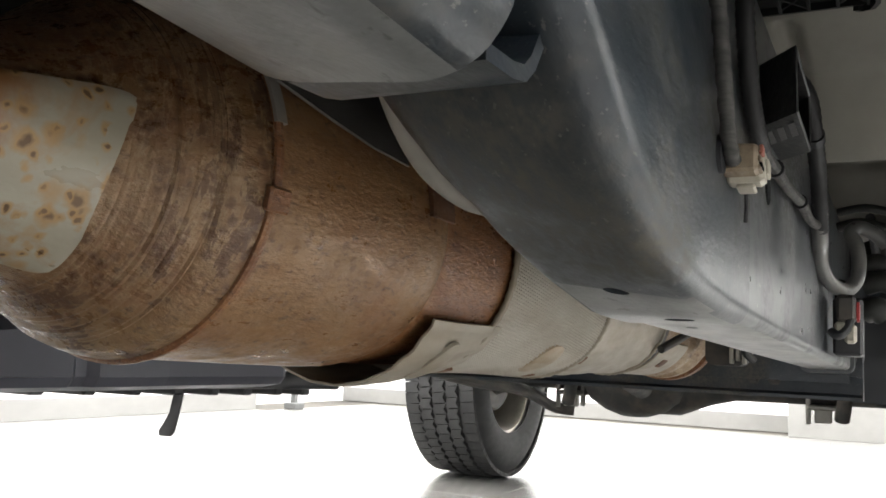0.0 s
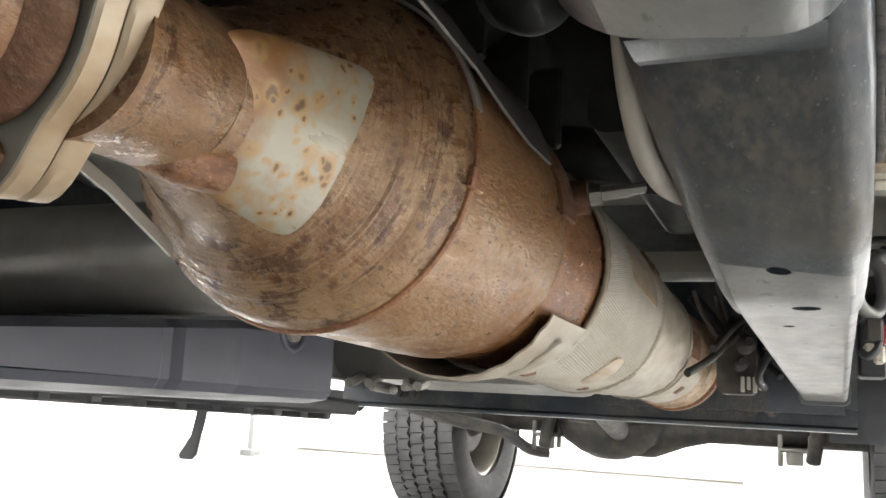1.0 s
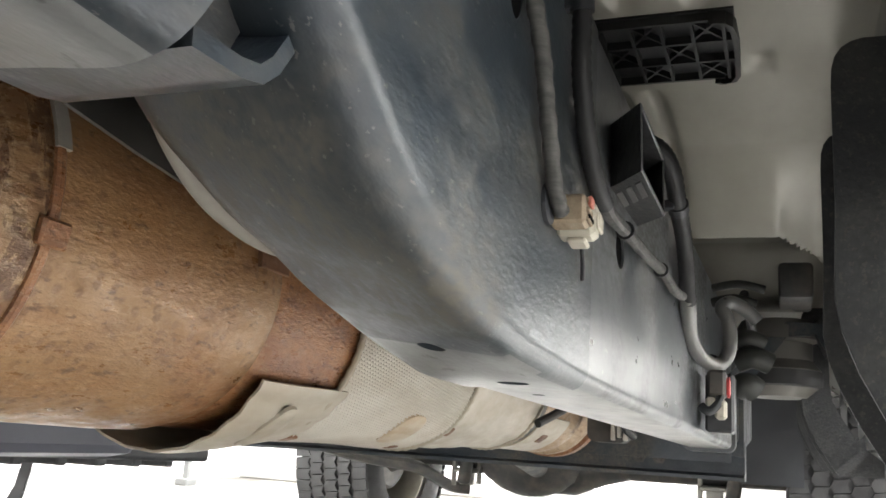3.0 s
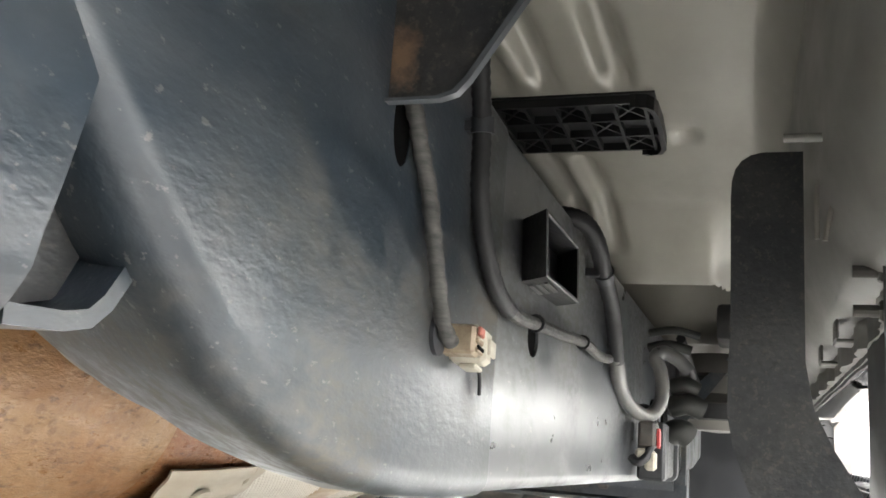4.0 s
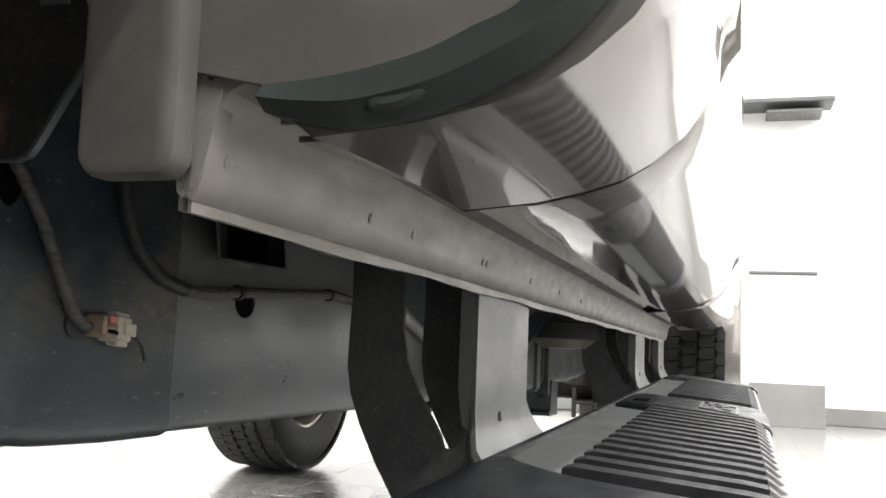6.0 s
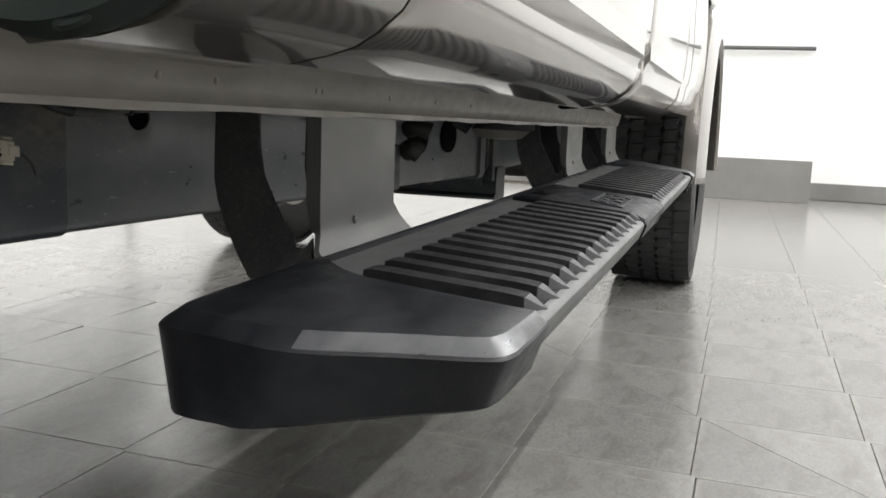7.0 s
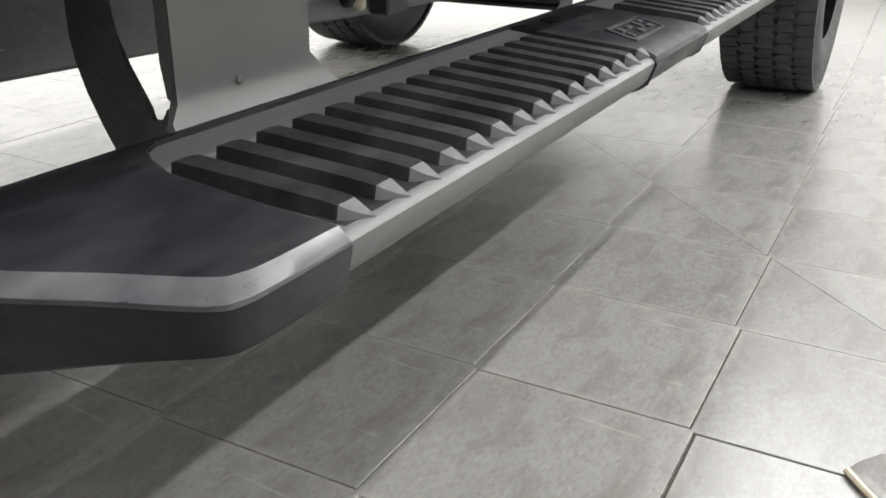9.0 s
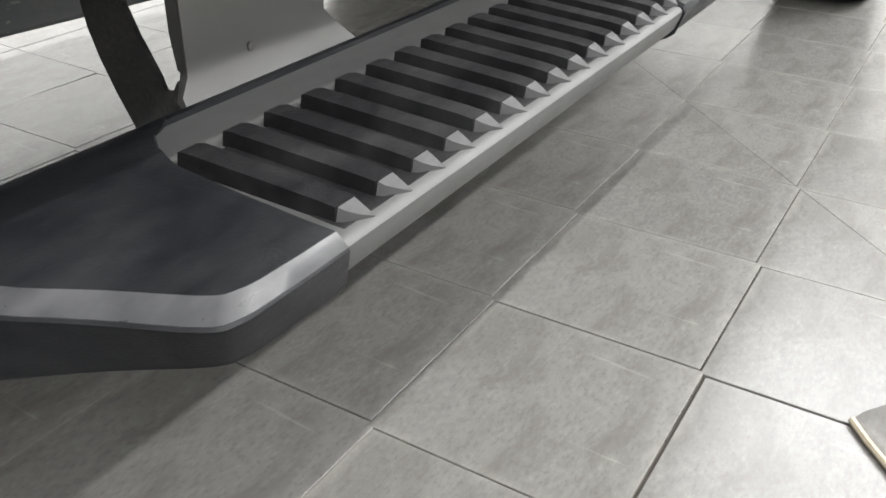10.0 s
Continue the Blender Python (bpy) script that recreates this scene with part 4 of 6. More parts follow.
# shield wrap: dimpled sleeve, wrinkled sleeve, clamp section
def ripple(stations, amp, waves, seg=120, seed=3):
    rnd = random.Random(seed)
    ph = [rnd.uniform(0, 6.28) for _ in range(6)]
    bm = B()
    rings = []
    for j, (y, r) in enumerate(stations):
        c = exhaust_centre(y)
        ring = []
        for i in range(seg):
            a = 2 * math.pi * i / seg
            d = amp * (math.sin(waves * a + ph[0] + 30 * y) * 0.5 + math.sin(2.3 * waves * a + ph[1] - 55 * y) * 0.3 + math.sin(0.5 * waves * a + ph[2] + 90 * y) * 0.4)
            ring.append((c.x + (r + d) * math.cos(a), y, c.z + (r + d) * math.sin(a)))
        rings.append(ring)
    loft(bm, rings)
    return bm


def along(y0, y1, n, r0, r1):
    return [(y0 + (y1 - y0) * i / n, r0 + (r1 - r0) * i / n) for i in range(n + 1)]


def woven(y0, y1, r0, r1, across=0.0050, along_y=0.0056):
    """Sleeve pressed with rows of small dimples."""
    waves = round(2 * math.pi * 0.0875 / across)
    seg, n = waves * 6, int((y1 - y0) / along_y * 6)
    rings = []
    for j in range(n + 1):
        y = y0 + (y1 - y0) * j / n
        c, r = exhaust_centre(y), r0 + (r1 - r0) * j / n
        ring = []
        for i in range(seg):
            a = 2 * math.pi * i / seg
            f = 2 * math.pi * y / along_y
            d = 0.0024 * math.cos(waves * a + 0.12 * f) * math.cos(f) + 0.0007 * math.sin(7 * a + 30 * y)
            ring.append((c.x + (r + d) * math.cos(a), y, c.z + (r + d) * math.sin(a)))
        rings.append(ring)
    bm = B()
    loft(bm, rings, False)
    return bm


wrap = part("heat_wrap", woven(0.822, 1.088, 0.0912, 0.0905), M_DIMPLE, truck, "pale dimpled heat-shield wrap", angle=80)
part("crumpled_wrap", ripple([(1.084, 0.088)] + along(1.087, 1.385, 26, 0.0908, 0.0815) + [(1.387, 0.078)], 0.0013, 11, seed=8), M_SHIELD, truck, "creased beige heat-shield wrap")
for y, r in ((0.8205, 0.0926), (1.090, 0.0917), (1.378, 0.0825)):
    bm = B()
    tube(bm, [Vector(p) for p in exhaust_ring(y, r, 240)] + [Vector(exhaust_ring(y, r, 240)[0])], 0.0024, 8, 0, 0.0006, 2)
    part("edge_bead", bm, M_SHIELD, wrap)
part("outlet_cone", ripple([(1.38, 0.074)] + along(1.383, 1.57, 8, 0.0775, 0.077) + [(1.59, 0.0765), (1.60, 0.081), (1.63, 0.0815), (1.636, 0.0755), (1.665, 0.076), (1.675, 0.083), (1.705, 0.083), (1.712, 0.074), (1.73, 0.073)], 0.0004, 5), M_OUTLET, truck, "tan rusted outlet cone with flange rings")
part("outlet_ring", turned([(1.722, 0.066), (1.725, 0.086), (1.752, 0.086), (1.756, 0.062), (1.80, 0.054), (1.862, 0.040)], 64, False), M_NECK, truck)
bm = sheet([1.42, 1.426, 1.56, 1.566], lambda y, k: 0.0812, -88, -26, 0.003, 12)
clip = part("outlet_clip", bm, M_SHIELD, truck, "pale folded clip plate")
part("clip_slot", arc_patch(1.49, -52, 0.016, 6, 0.0808, 0.0014, 6), M_RUST_DARK, clip)
bm = sheet([1.40, 1.418], lambda y, k: 0.0795, -100, 45, 0.0025, 24)
part("outlet_strap", bm, M_AXLE, truck)
bm = sheet([1.418, 1.50], lambda y, k: 0.0797, -14, 14, 0.002, 8)
part("strap_lug", bm, M_RUST_DARK, truck)
bm = B()
tube(bm, [(AX.x + 0.008, 1.70, AX.z), (AX.x + 0.01, 1.8, AX.z - 0.005), (AX.x, 1.95, AX.z + 0.04), (AX.x - 0.05, 2.3, AX.z + 0.09)], 0.032, 20, 6)
part("tail_pipe", bm, M_RUST_DARK, truck)


def radius_at(y):
    return float(np.interp(y, (0.77, 0.822, 1.088, 1.385), (0.0905, 0.0912, 0.0905, 0.0815)))


part("oval_plate", arc_patch(0.998, -57, 0.027, 15, radius_at(0.998) - 0.001, 0.0036, 2.6), M_FLANGE, wrap, "smooth oval plate")
part("edge_clip", arc_patch(0.99, 11, 0.066, 12, radius_at(0.99), 0.0022, 7, tilt=-3.0), M_FLANGE, wrap, "brown square opening in the wrap")
part("clip_hook", arc_patch(1.09, 33, 0.022, 9, radius_at(1.09), 0.004, 6), M_RUST_DARK, wrap)
for y, a in ((0.85, -78), (1.05, -80), (1.10, -52)):
    part("wrap_hook", arc_patch(y, a, 0.007, 4, radius_at(y), 0.0025, 6), M_RUST_DARK, wrap)

# loose lower flap with an embossed bar
def flap_radius(y, k):
    return 0.0935 + 0.012 * math.sin(math.pi * min(1.0, 0.15 + 0.85 * k)) * min(1.0, max(0.0, (0.84 - y) / 0.1)) + 0.0008 * math.sin(60 * k) * (1 - k)


flap = part("loose_flap", sheet([0.712, 0.73, 0.75, 0.77, 0.79, 0.81, 0.835], flap_radius, -36, -150, 0.0016, 40), M_SHIELD, truck, "loose beige heat-shield flap")
bm = arc_patch(0.763, -58, 0.011, 14, 0.1010, 0.0030, 3.0)
part("embossed_bar", bm, M_SHIELD, flap)

# hangers and hoses behind the outlet
# Dark sheet added to close the bright gap above the crossmember.
bm = B()
prism(bm, [(-0.96, 0.44), (-0.53, 0.44), (-0.53, 0.62), (-0.62, 0.68), (-0.96, 0.68)], "y", 1.872, 1.878)
part("crossmember_web", bm, M_FRAME, truck, "dark sheet added to close the bright gap above the crossmember")
for pts, r, m in (([(-0.76, 1.60, 0.61), (-0.720, 1.62, 0.56), (-0.69, 1.63, 0.53), (-0.64, 1.64, 0.55), (-0.61, 1.70, 0.60)], 0.010, M_CABLE), ([(-0.72, 1.66, 0.62), (-0.70, 1.67, 0.52), (-0.69, 1.70, 0.48)], 0.012, M_AXLE)):
    bm = B()
    tube(bm, pts, r, 12, 6)
    part("hanger", bm, m, truck)
bm = B()
loft(bm, [[(x, y, z) for x, z in round_rect(-0.722, -0.662, 0.455, 0.55, 0.012)] for y in (1.60, 1.605, 1.64)])
part("rubber_hanger", bm, M_AXLE, truck)
bm = B()
for k in range(4):
    box(bm, (-0.685 + 0.009 * k, 1.588, 0.458 + 0.004 * (k % 2)), (-0.679 + 0.009 * k, 1.600, 0.482), 0.001)
part("heat_tape", bm, M_PALE, truck, "frayed pale tape end")

rnd = random.Random(31)
for k in range(14):
    bm = B()
    p = Vector((rnd.uniform(-0.715, -0.635), rnd.uniform(1.38, 1.80), rnd.uniform(0.495, 0.63)))
    q = Vector((rnd.uniform(-0.05, 0.05), rnd.uniform(0.02, 0.10), rnd.uniform(-0.05, 0.05)))
    w = Vector((rnd.uniform(-0.02, 0.02), 0.0, rnd.uniform(-0.02, 0.02)))
    tube(bm, [p - q, p + w, p + q], rnd.uniform(0.0025, 0.0065), 10, 5)
    part("brake_pipe" if k % 2 else "wiring_clip", bm, (M_AXLE, M_GEAR, M_CABLE, M_AXLE, M_CABLE, M_GEAR, M_FRAME)[k % 7], truck)
for x, y, z, r in ((-0.665, 1.46, 0.52, 0.013), (-0.68, 1.55, 0.50, 0.011), (-0.65, 1.62, 0.535, 0.016)):
    bm = B()
    lathe(bm, (x, y, z), (0.3, -1, 0.1), [(-0.02, r), (0.0, r), (0.002, r * 0.9), (0.004, r * 0.55), (0.012, r * 0.5)], 20)
    part("line_fitting", bm, M_AXLE, truck)

# ---- fuel tank ----
def tank_ring(y, drop=0.0, grow=0.0):
    """Upright inner face, rounded lower edge, top sloping up to the rear."""
    up = LEAN * (y - 0.6)
    zt, zb = 0.434 + 0.1 * (min(y, 0.95) - 0.57) + up, 0.385 + up
    pts = [(-1.78, zt), (-1.78, zb + 0.03), (-1.74, zb + 0.01), (-1.66, zb), (-1.24, zb - 0.002), (-1.13, zb), (-1.106, zb + 0.005), (-1.100, zb + 0.014), (-1.1005, zt - 0.008), (-1.112, zt)]
    return [(x + (grow if x > -1.2 else 0.0), y, z) for x, z in pts]


bm = B()
loft(bm, [tank_ring(y, 0, g) for y, g in ((0.25, -0.02), (0.27, 0), (0.742, 0), (0.75, -0.006), (0.762, -0.006), (0.77, 0.002), (0.835, 0.004), (0.859, 0.0), (0.861, -0.002), (1.05, -0.004), (1.068, -0.014))])
tank = part("fuel_tank", bm, M_PLASTIC_G, truck, "dark grey moulded plastic fuel tank", angle=25)
bm = disc(B(), (-1.105, 0.955, 0.468), (1, 0, 0.15), 0.012, 0.006)
part("tank_plug", bm, M_PALE, tank, "pale round plug")
bm = B()
tube(bm, [(-1.107 + 0.004, 0.955 + 0.024 * math.cos(a), 0.472 + 0.024 * math.sin(a)) for a in (math.pi + math.pi * i / 12 for i in range(13))], 0.004, 8, 0)
part("plug_recess", bm, M_PLASTIC_G, tank)
bm = B()
loft(bm, [[(x, y, z) for x, z in round_rect(-1.85, -1.26, 0.385, 0.41, 0.008)] for y in (0.3, 0.8, 1.25, 1.42)])
plate = part("tank_guard", bm, M_PLASTIC, truck)
for i in range(14):
    y = 0.42 + 0.07 * i
    bm = B()
    box(bm, (-1.80, y, 0.376), (-1.268, y + 0.02, 0.388), 0.003)
    part("guard_rib", bm, M_PLASTIC, plate)
bm = B()
loft(bm, [[(-1.424 + dx, 1.236 + dy, z) for dx, dy in ((-0.009, -0.0015), (0.009, -0.0015), (0.009, 0.0015), (-0.009, 0.0015))] for z, dy in ((0.40, 0),)] +
     [[(-1.424 + o + dx * w, 1.236 + dy, z) for dx, dy in ((-0.009, -0.0015), (0.009, -0.0015), (0.009, 0.0015), (-0.009, 0.0015))] for z, o, w in ((0.37, -0.002, 1.0), (0.34, -0.008, 1.0), (0.325, -0.014, 1.3), (0.312, -0.02, 1.7), (0.305, -0.022, 1.2))])
part("hanging_strap", bm, M_PLASTIC, truck, "loose black strap end hanging down")

# ---- cab floor and sill ----
def floor_z(x, y):
    """Pressed floor pan: long flutes, a drop to a curved lip, a recess behind it."""
    def ease(k):
        k = min(1.0, max(0.0, k))
        return k * k * (3 - 2 * k)
    z = 0.752
    lip = 1.35 + 2.2 * max(0.0, x + 0.45)
    z -= 0.055 * min(1.0, max(0.0, (y - 1.17) / (lip - 1.17)))
    z += 0.085 * ease((y - lip) / 0.02)
    z -= 0.10 * ease((y - 1.72) / 0.05)
    for xr, ya, yb in ((-0.62, 0.69, 0.85), (-0.588, 0.69, 0.86), (-0.553, 0.70, 0.86), (-0.50, 0.72, 0.86), (-0.62, 1.0, 1.27), (-0.587, 1.0, 1.29), (-0.555, 1.01, 1.27), (-0.46, 0.95, 0.98)):
        e = ease((y - ya) / 0.02) * ease((yb - y) / 0.02)
        z += 0.011 * e * math.exp(-((x - xr) / 0.010) ** 4)
    edge = max(0.0, (x + 0.41) / 0.05)
    return z - 0.06 * edge ** 2


bm = B()
xs = [-1.72 + 0.06 * i for i in range(17)] + [-0.70 + 0.004 * i for i in range(87)]
ys = [0.42 + 0.0125 * i for i in range(150)]
grid = [[bm.verts.new((x, y, floor_z(x, y))) for x in xs] for y in ys]
for r0, r1 in zip(grid, grid[1:]):
    for i in range(len(xs) - 1):
        bm.faces.new((r0[i], r0[i + 1], r1[i + 1], r1[i]))
pan = part("cab_floor", bm, M_CAB, truck, "pale primed pressed-steel cab floor", angle=60)
mod = pan.modifiers.new("thick", "SOLIDIFY")
mod.thickness, mod.offset = 0.004, 1

# sill: pinch seam, inner side, painted outer side
SILL_IN = [(-0.385, 0.80), (-0.38, 0.70), (-0.372, 0.64), (-0.352, 0.602), (-0.334, 0.592), (-0.331, 0.573), (-0.329, 0.5715), (-0.327, 0.573), (-0.325, 0.592), (-0.335, 0.605), (-0.36, 0.70), (-0.365, 0.80)]
bm = B()
loft(bm, [[(x, y, z) for x, z in SILL_IN] for y in [0.4055] + [0.415 + 0.05 * i for i in range(38)]])
inner = part("inner_sill", bm, M_SILL, truck, "pale inner sill with a wavy weld seam")
bm = B()
wave = []
for i in range(190):
    y = 0.42 + 0.01 * i
    d = 0.0035 * (1 if (i // 4) % 3 == 0 else 0) + 0.0007 * math.sin(2.1 * i)
    wave.append([(-0.3345 - d, y, 0.590), (-0.3345 - d, y, 0.5715 + 0.0008 * math.sin(1.3 * i)), (-0.3285, y, 0.5705), (-0.3285, y, 0.590)])
loft(bm, wave)
part("weld_seam", bm, M_SILL, inner)
for k, (x, low) in enumerate(((-0.3312, 0.5672), (-0.3278, 0.5662))):
    bm = B()
    loft(bm, [[(x, y, 0.578), (x, y, low + 0.0007 * math.sin(31 * y + k) + 0.0004 * math.sin(83 * y)), (x + 0.0014, y, low + 0.0007 * math.sin(31 * y + k)), (x + 0.0014, y, 0.578)] for y in [0.407 + 0.02 * i for i in range(94)]])
    part("seam_lip", bm, M_UNDER, inner, "folded sheet edge of the weld seam")
for y in (0.95, 1.1):
    bm = B()
    box(bm, (-0.348, y, 0.582), (-0.334, y + 0.03, 0.585), 0.001)
    box(bm, (-0.348, y, 0.585), (-0.346, y + 0.03, 0.604), 0.001)
    part("sill_clip", bm, M_SILL, inner)

OUT = [(-0.3275, 0.5725), (-0.3258, 0.5705), (-0.3235, 0.573), (-0.3215, 0.580), (-0.318, 0.598), (-0.314, 0.604), (-0.306, 0.607), (-0.2785, 0.609)]
SIDE = [(-0.281, 0.5893), (-0.248, 0.5925), (-0.227, 0.5970), (-0.212, 0.6015), (-0.200, 0.6085), (-0.187, 0.6195), (-0.1805, 0.629), (-0.177, 0.636), (-0.1745, 0.648), (-0.1735, 0.66),
        (-0.172, 0.667), (-0.168, 0.672), (-0.164, 0.70), (-0.162, 0.76), (-0.164, 0.85), (-0.172, 0.98), (-0.19, 1.1)]


def skin(bm, profile, ys, thick=0.012, shift=None):
    """A panel with depth: the profile outside, an inner copy moved towards the truck."""
    rings = []
    for y in ys:
        dx = shift(y) if shift else 0.0
        out = [(x + dx, y, z) for x, z in profile]
        back = [(x + dx - thick * min(1.0, (z - 0.55) / 0.1 + 0.25), y, z + 0.006 * (1 if z < 0.7 else 0)) for x, z in profile]
        rings.append(out + back[::-1])
    loft(bm, rings)
    return bm


bm = skin(B(), OUT, [0.405 + 0.1 * i for i in range(20)], 0.006)
rocker = part("rocker_panel", bm, M_UNDER, truck, "beige underseal-painted lower sill strip")
for y, z in ((0.417, 0.592), (0.535, 0.577), (0.59, 0.577), (0.72, 0.577), (0.73, 0.577), (0.86, 0.577), (0.98, 0.577), (1.1, 0.577)):
    bm = B()
    x = -0.306 if z < 0.58 else -0.3
    lathe(bm, (-0.3206, y, 0.5845), (0.98, 0, -0.19), [(-0.002, 0.0026), (0.0004, 0.0024), (0.0008, 0.0014)], 12)
    part("rivet", bm, M_UNDER, rocker)


def arch_shift(y):
    return -0.012 * max(0.0, (0.47 - y) / 0.09) ** 2


part("front_fender", skin(B(), SIDE, [0.408, 0.415, 0.43, 0.45, 0.48, 0.515, 0.541, 0.5445], 0.012, arch_shift), M_BODY, truck, "silver painted rear corner of the front fender")


def door_shift(y0, y1):
    return lambda y: -0.0025 * max(0.0, 1 - (y - y0) / 0.006) - 0.0025 * max(0.0, 1 - (y1 - y) / 0.006)


for y0, y1 in ((0.5525, 1.42), (1.428, 2.12)):
    d = part("door", skin(B(), [(x, z + (0.004 if i == 0 else 0)) for i, (x, z) in enumerate(SIDE)], [y0, y0 + 0.002, y0 + 0.006, y0 + 0.05] + [y0 + (y1 - y0) * k for k in (0.2, 0.4, 0.6, 0.8)] + [y1 - 0.05, y1 - 0.006, y1 - 0.002, y1], 0.014, door_shift(y0, y1)), M_BODY, truck, "silver painted cab door")
    bm = B()
    loft(bm, [[(x + 0.0005, y, z) for x, z in ((-0.176, 0.645), (-0.1715, 0.657), (-0.166, 0.664), (-0.166, 0.71), (-0.168, 0.712))] for y in (y0 + 0.02, y0 + 0.06, y1 - 0.1, y1 - 0.05)])
    part("door_moulding", bm, M_BODY, d)
# Black strips set in the door gaps paint their shade.
for y in (0.549, 1.423):
    bm = B()
    loft(bm, [[(x - 0.0022, yy, z + 0.001) for x, z in SIDE] + [(x - 0.010, yy, z + 0.006) for x, z in SIDE[::-1]] for yy in (y - 0.0062, y + 0.0052)])
    part("door_seal", bm, M_HOLE, truck)
part("cab_corner", skin(B(), SIDE, [2.126, 2.16, 2.24, 2.27], 0.014), M_BODY, truck, "silver painted cab corner")
# load bed side with a flared arch
bm = B()
rings = []
for i in range(25):
    a = radians(180 - 7.5 * i)
    rings.append([(x, 3.3 + r * math.cos(a), 0.42 + r * math.sin(a)) for x, r in ((-0.20, 0.47), (-0.148, 0.45), (-0.138, 0.455), (-0.138, 0.50), (-0.16, 0.56), (-0.20, 0.56))])
loft(bm, rings)
part("arch_flare", bm, M_BODY, truck)
part("bed_front", skin(B(), SIDE[4:], [2.29, 2.31, 2.6, 2.84], 0.02), M_BODY, truck)
bm = B()
box(bm, (-0.24, 2.8, 0.98), (-0.17, 4.3, 1.3), 0.01)
part("bed_side", bm, M_BODY, truck)
bm = B()
box(bm, (-1.9, 2.3, 0.86), (-0.24, 4.3, 0.9), 0.005)
part("bed_floor", bm, M_CAB, truck)
bm = B()
loft(bm, [[(x, y, z) for y, z in ((2.70, 0.40), (2.73, 0.40), (2.85, 0.86), (2.78, 0.86))] for x in (-0.55, -0.40)])
part("mud_liner", bm, M_PLASTIC, truck)
# hull of the cab, bonnet and bumper, unseen, added to block light; far side
bm = B()
loft(bm, [[(x, y, z) for x, z in ((-1.9, 0.86), (-0.24, 0.86), (-0.21, 1.1), (-0.4, 1.75), (-1.7, 1.75), (-1.9, 1.1))] for y in (0.46, 2.28)])
part("cab_hull", bm, M_BODY, truck)
bm = B()
loft(bm, [[(x, y, z) for x, z in ((-1.9, 0.80), (-0.24, 0.80), (-0.22, 1.1), (-1.9, 1.1))] for y in (-1.2, 0.44)])
part("bonnet_hull", bm, M_AXLE, truck)
bm = B()
loft(bm, [[(x, y, z) for x, z in ((-1.85, 0.37), (-0.26, 0.37), (-0.26, 0.82), (-1.85, 0.82))] for y in (-1.3, -0.75)])
part("front_bumper", bm, M_PLASTIC, truck)
bm = B()
loft(bm, [[(2 * MID - x, y, z) for x, z in SILL_IN[:8] + [(-0.25, 0.60), (-0.18, 0.64), (-0.165, 0.8), (-0.19, 1.1), (-0.3, 1.1)]] for y in (0.3, 1.2, 2.27)])
part("far_sill", bm, M_BODY, truck)

# wheel-house liner and arch edge beside the camera's way out
bm = B()
edge_o = [(-0.300, 0.596), (-0.285, 0.5925), (-0.268, 0.5905), (-0.243, 0.595), (-0.225, 0.602), (-0.211, 0.611), (-0.197, 0.626), (-0.186, 0.65), (-0.18, 0.70), (-0.176, 0.80)]
edge_i = [(-0.300, 0.604), (-0.287, 0.6045), (-0.270, 0.6065), (-0.250, 0.611), (-0.236, 0.617), (-0.224, 0.622), (-0.213, 0.634), (-0.204, 0.66), (-0.2, 0.71), (-0.196, 0.80)]
loft(bm, [[(a[0], 0.402, a[1]), ((a[0] * 0.6 + b[0] * 0.4), 0.396, (a[1] * 0.6 + b[1] * 0.4)), (b[0], 0.400, b[1]), (b[0], 0.425, b[1]), (a[0] - 0.004, 0.425, a[1] + 0.003)] for a, b in zip([tuple(p) for p in smooth_line([(*q, 0) for q in edge_o], 5)], [tuple(p) for p in smooth_line([(*q, 0) for q in edge_i], 5)])])
part("arch_trim", bm, M_TRIM, truck, "grey-green plastic wheel-arch trim")
bm = B()
lathe(bm, (-0.256, 0.3995, 0.5985), (0.1, -1, 0.15), [(0, 0.0105), (0.0016, 0.0095), (0.0026, 0.0075), (0.0022, 0.0)], 24)
for v in bm.verts:
    v.co.z = 0.5985 + 0.42 * (v.co.z - 0.5985) + 0.28 * (v.co.x + 0.256)
part("trim_plug", bm, M_TRIM, truck, "oval clip head in the arch trim")
bm = B()
line = [(-0.336, 0.612)] + edge_i
loft(bm, [[(x, 0.4005, z), (x, 0.4045, z), (x - 0.02, 0.418, 0.95), (x - 0.02, 0.412, 0.95)] for x, z in line])
part("wheelhouse_liner", bm, M_LINER, truck, "dull grey wheel-house panel")
# Sill metal; a darker colour here tones down the light it catches.
bm = B()
loft(bm, [[(x, y, z) for x, z in round_rect(-0.358 + e, -0.3222 - e, 0.5755 + e, 0.84, 0.007)] for y, e in ((0.390, 0.003), (0.3912, 0.001), (0.394, 0.0), (0.3995, 0.0))])
part("sill_end", bm, M_LINER, truck, "inner sill end, coloured darker to tone down its light")
bm = B()
loft(bm, [[(x, y, z) for x, z in ((-0.3262, 0.578), (-0.3255, 0.573), (-0.323, 0.5765), (-0.3205, 0.584), (-0.3175, 0.598), (-0.3165, 0.6045), (-0.3262, 0.6115))] for y in (0.4045, 0.4065, 0.413)])
part("rocker_end", bm, M_UNDER, truck)
# Black filler paints the shade in the groove beside the sill end.
bm = B()
box(bm, (-0.352, 0.3998, 0.580), (-0.3255, 0.4042, 0.80), 0)
part("sill_groove", bm, M_HOLE, truck)
bm = B()
prism(bm, [(-0.279, 0.418), (-0.2965, 0.418), (-0.281, 0.505), (-0.279, 0.505)], "z", 0.5905, 0.5925)
part("fender_tab", bm, M_BODY, truck)
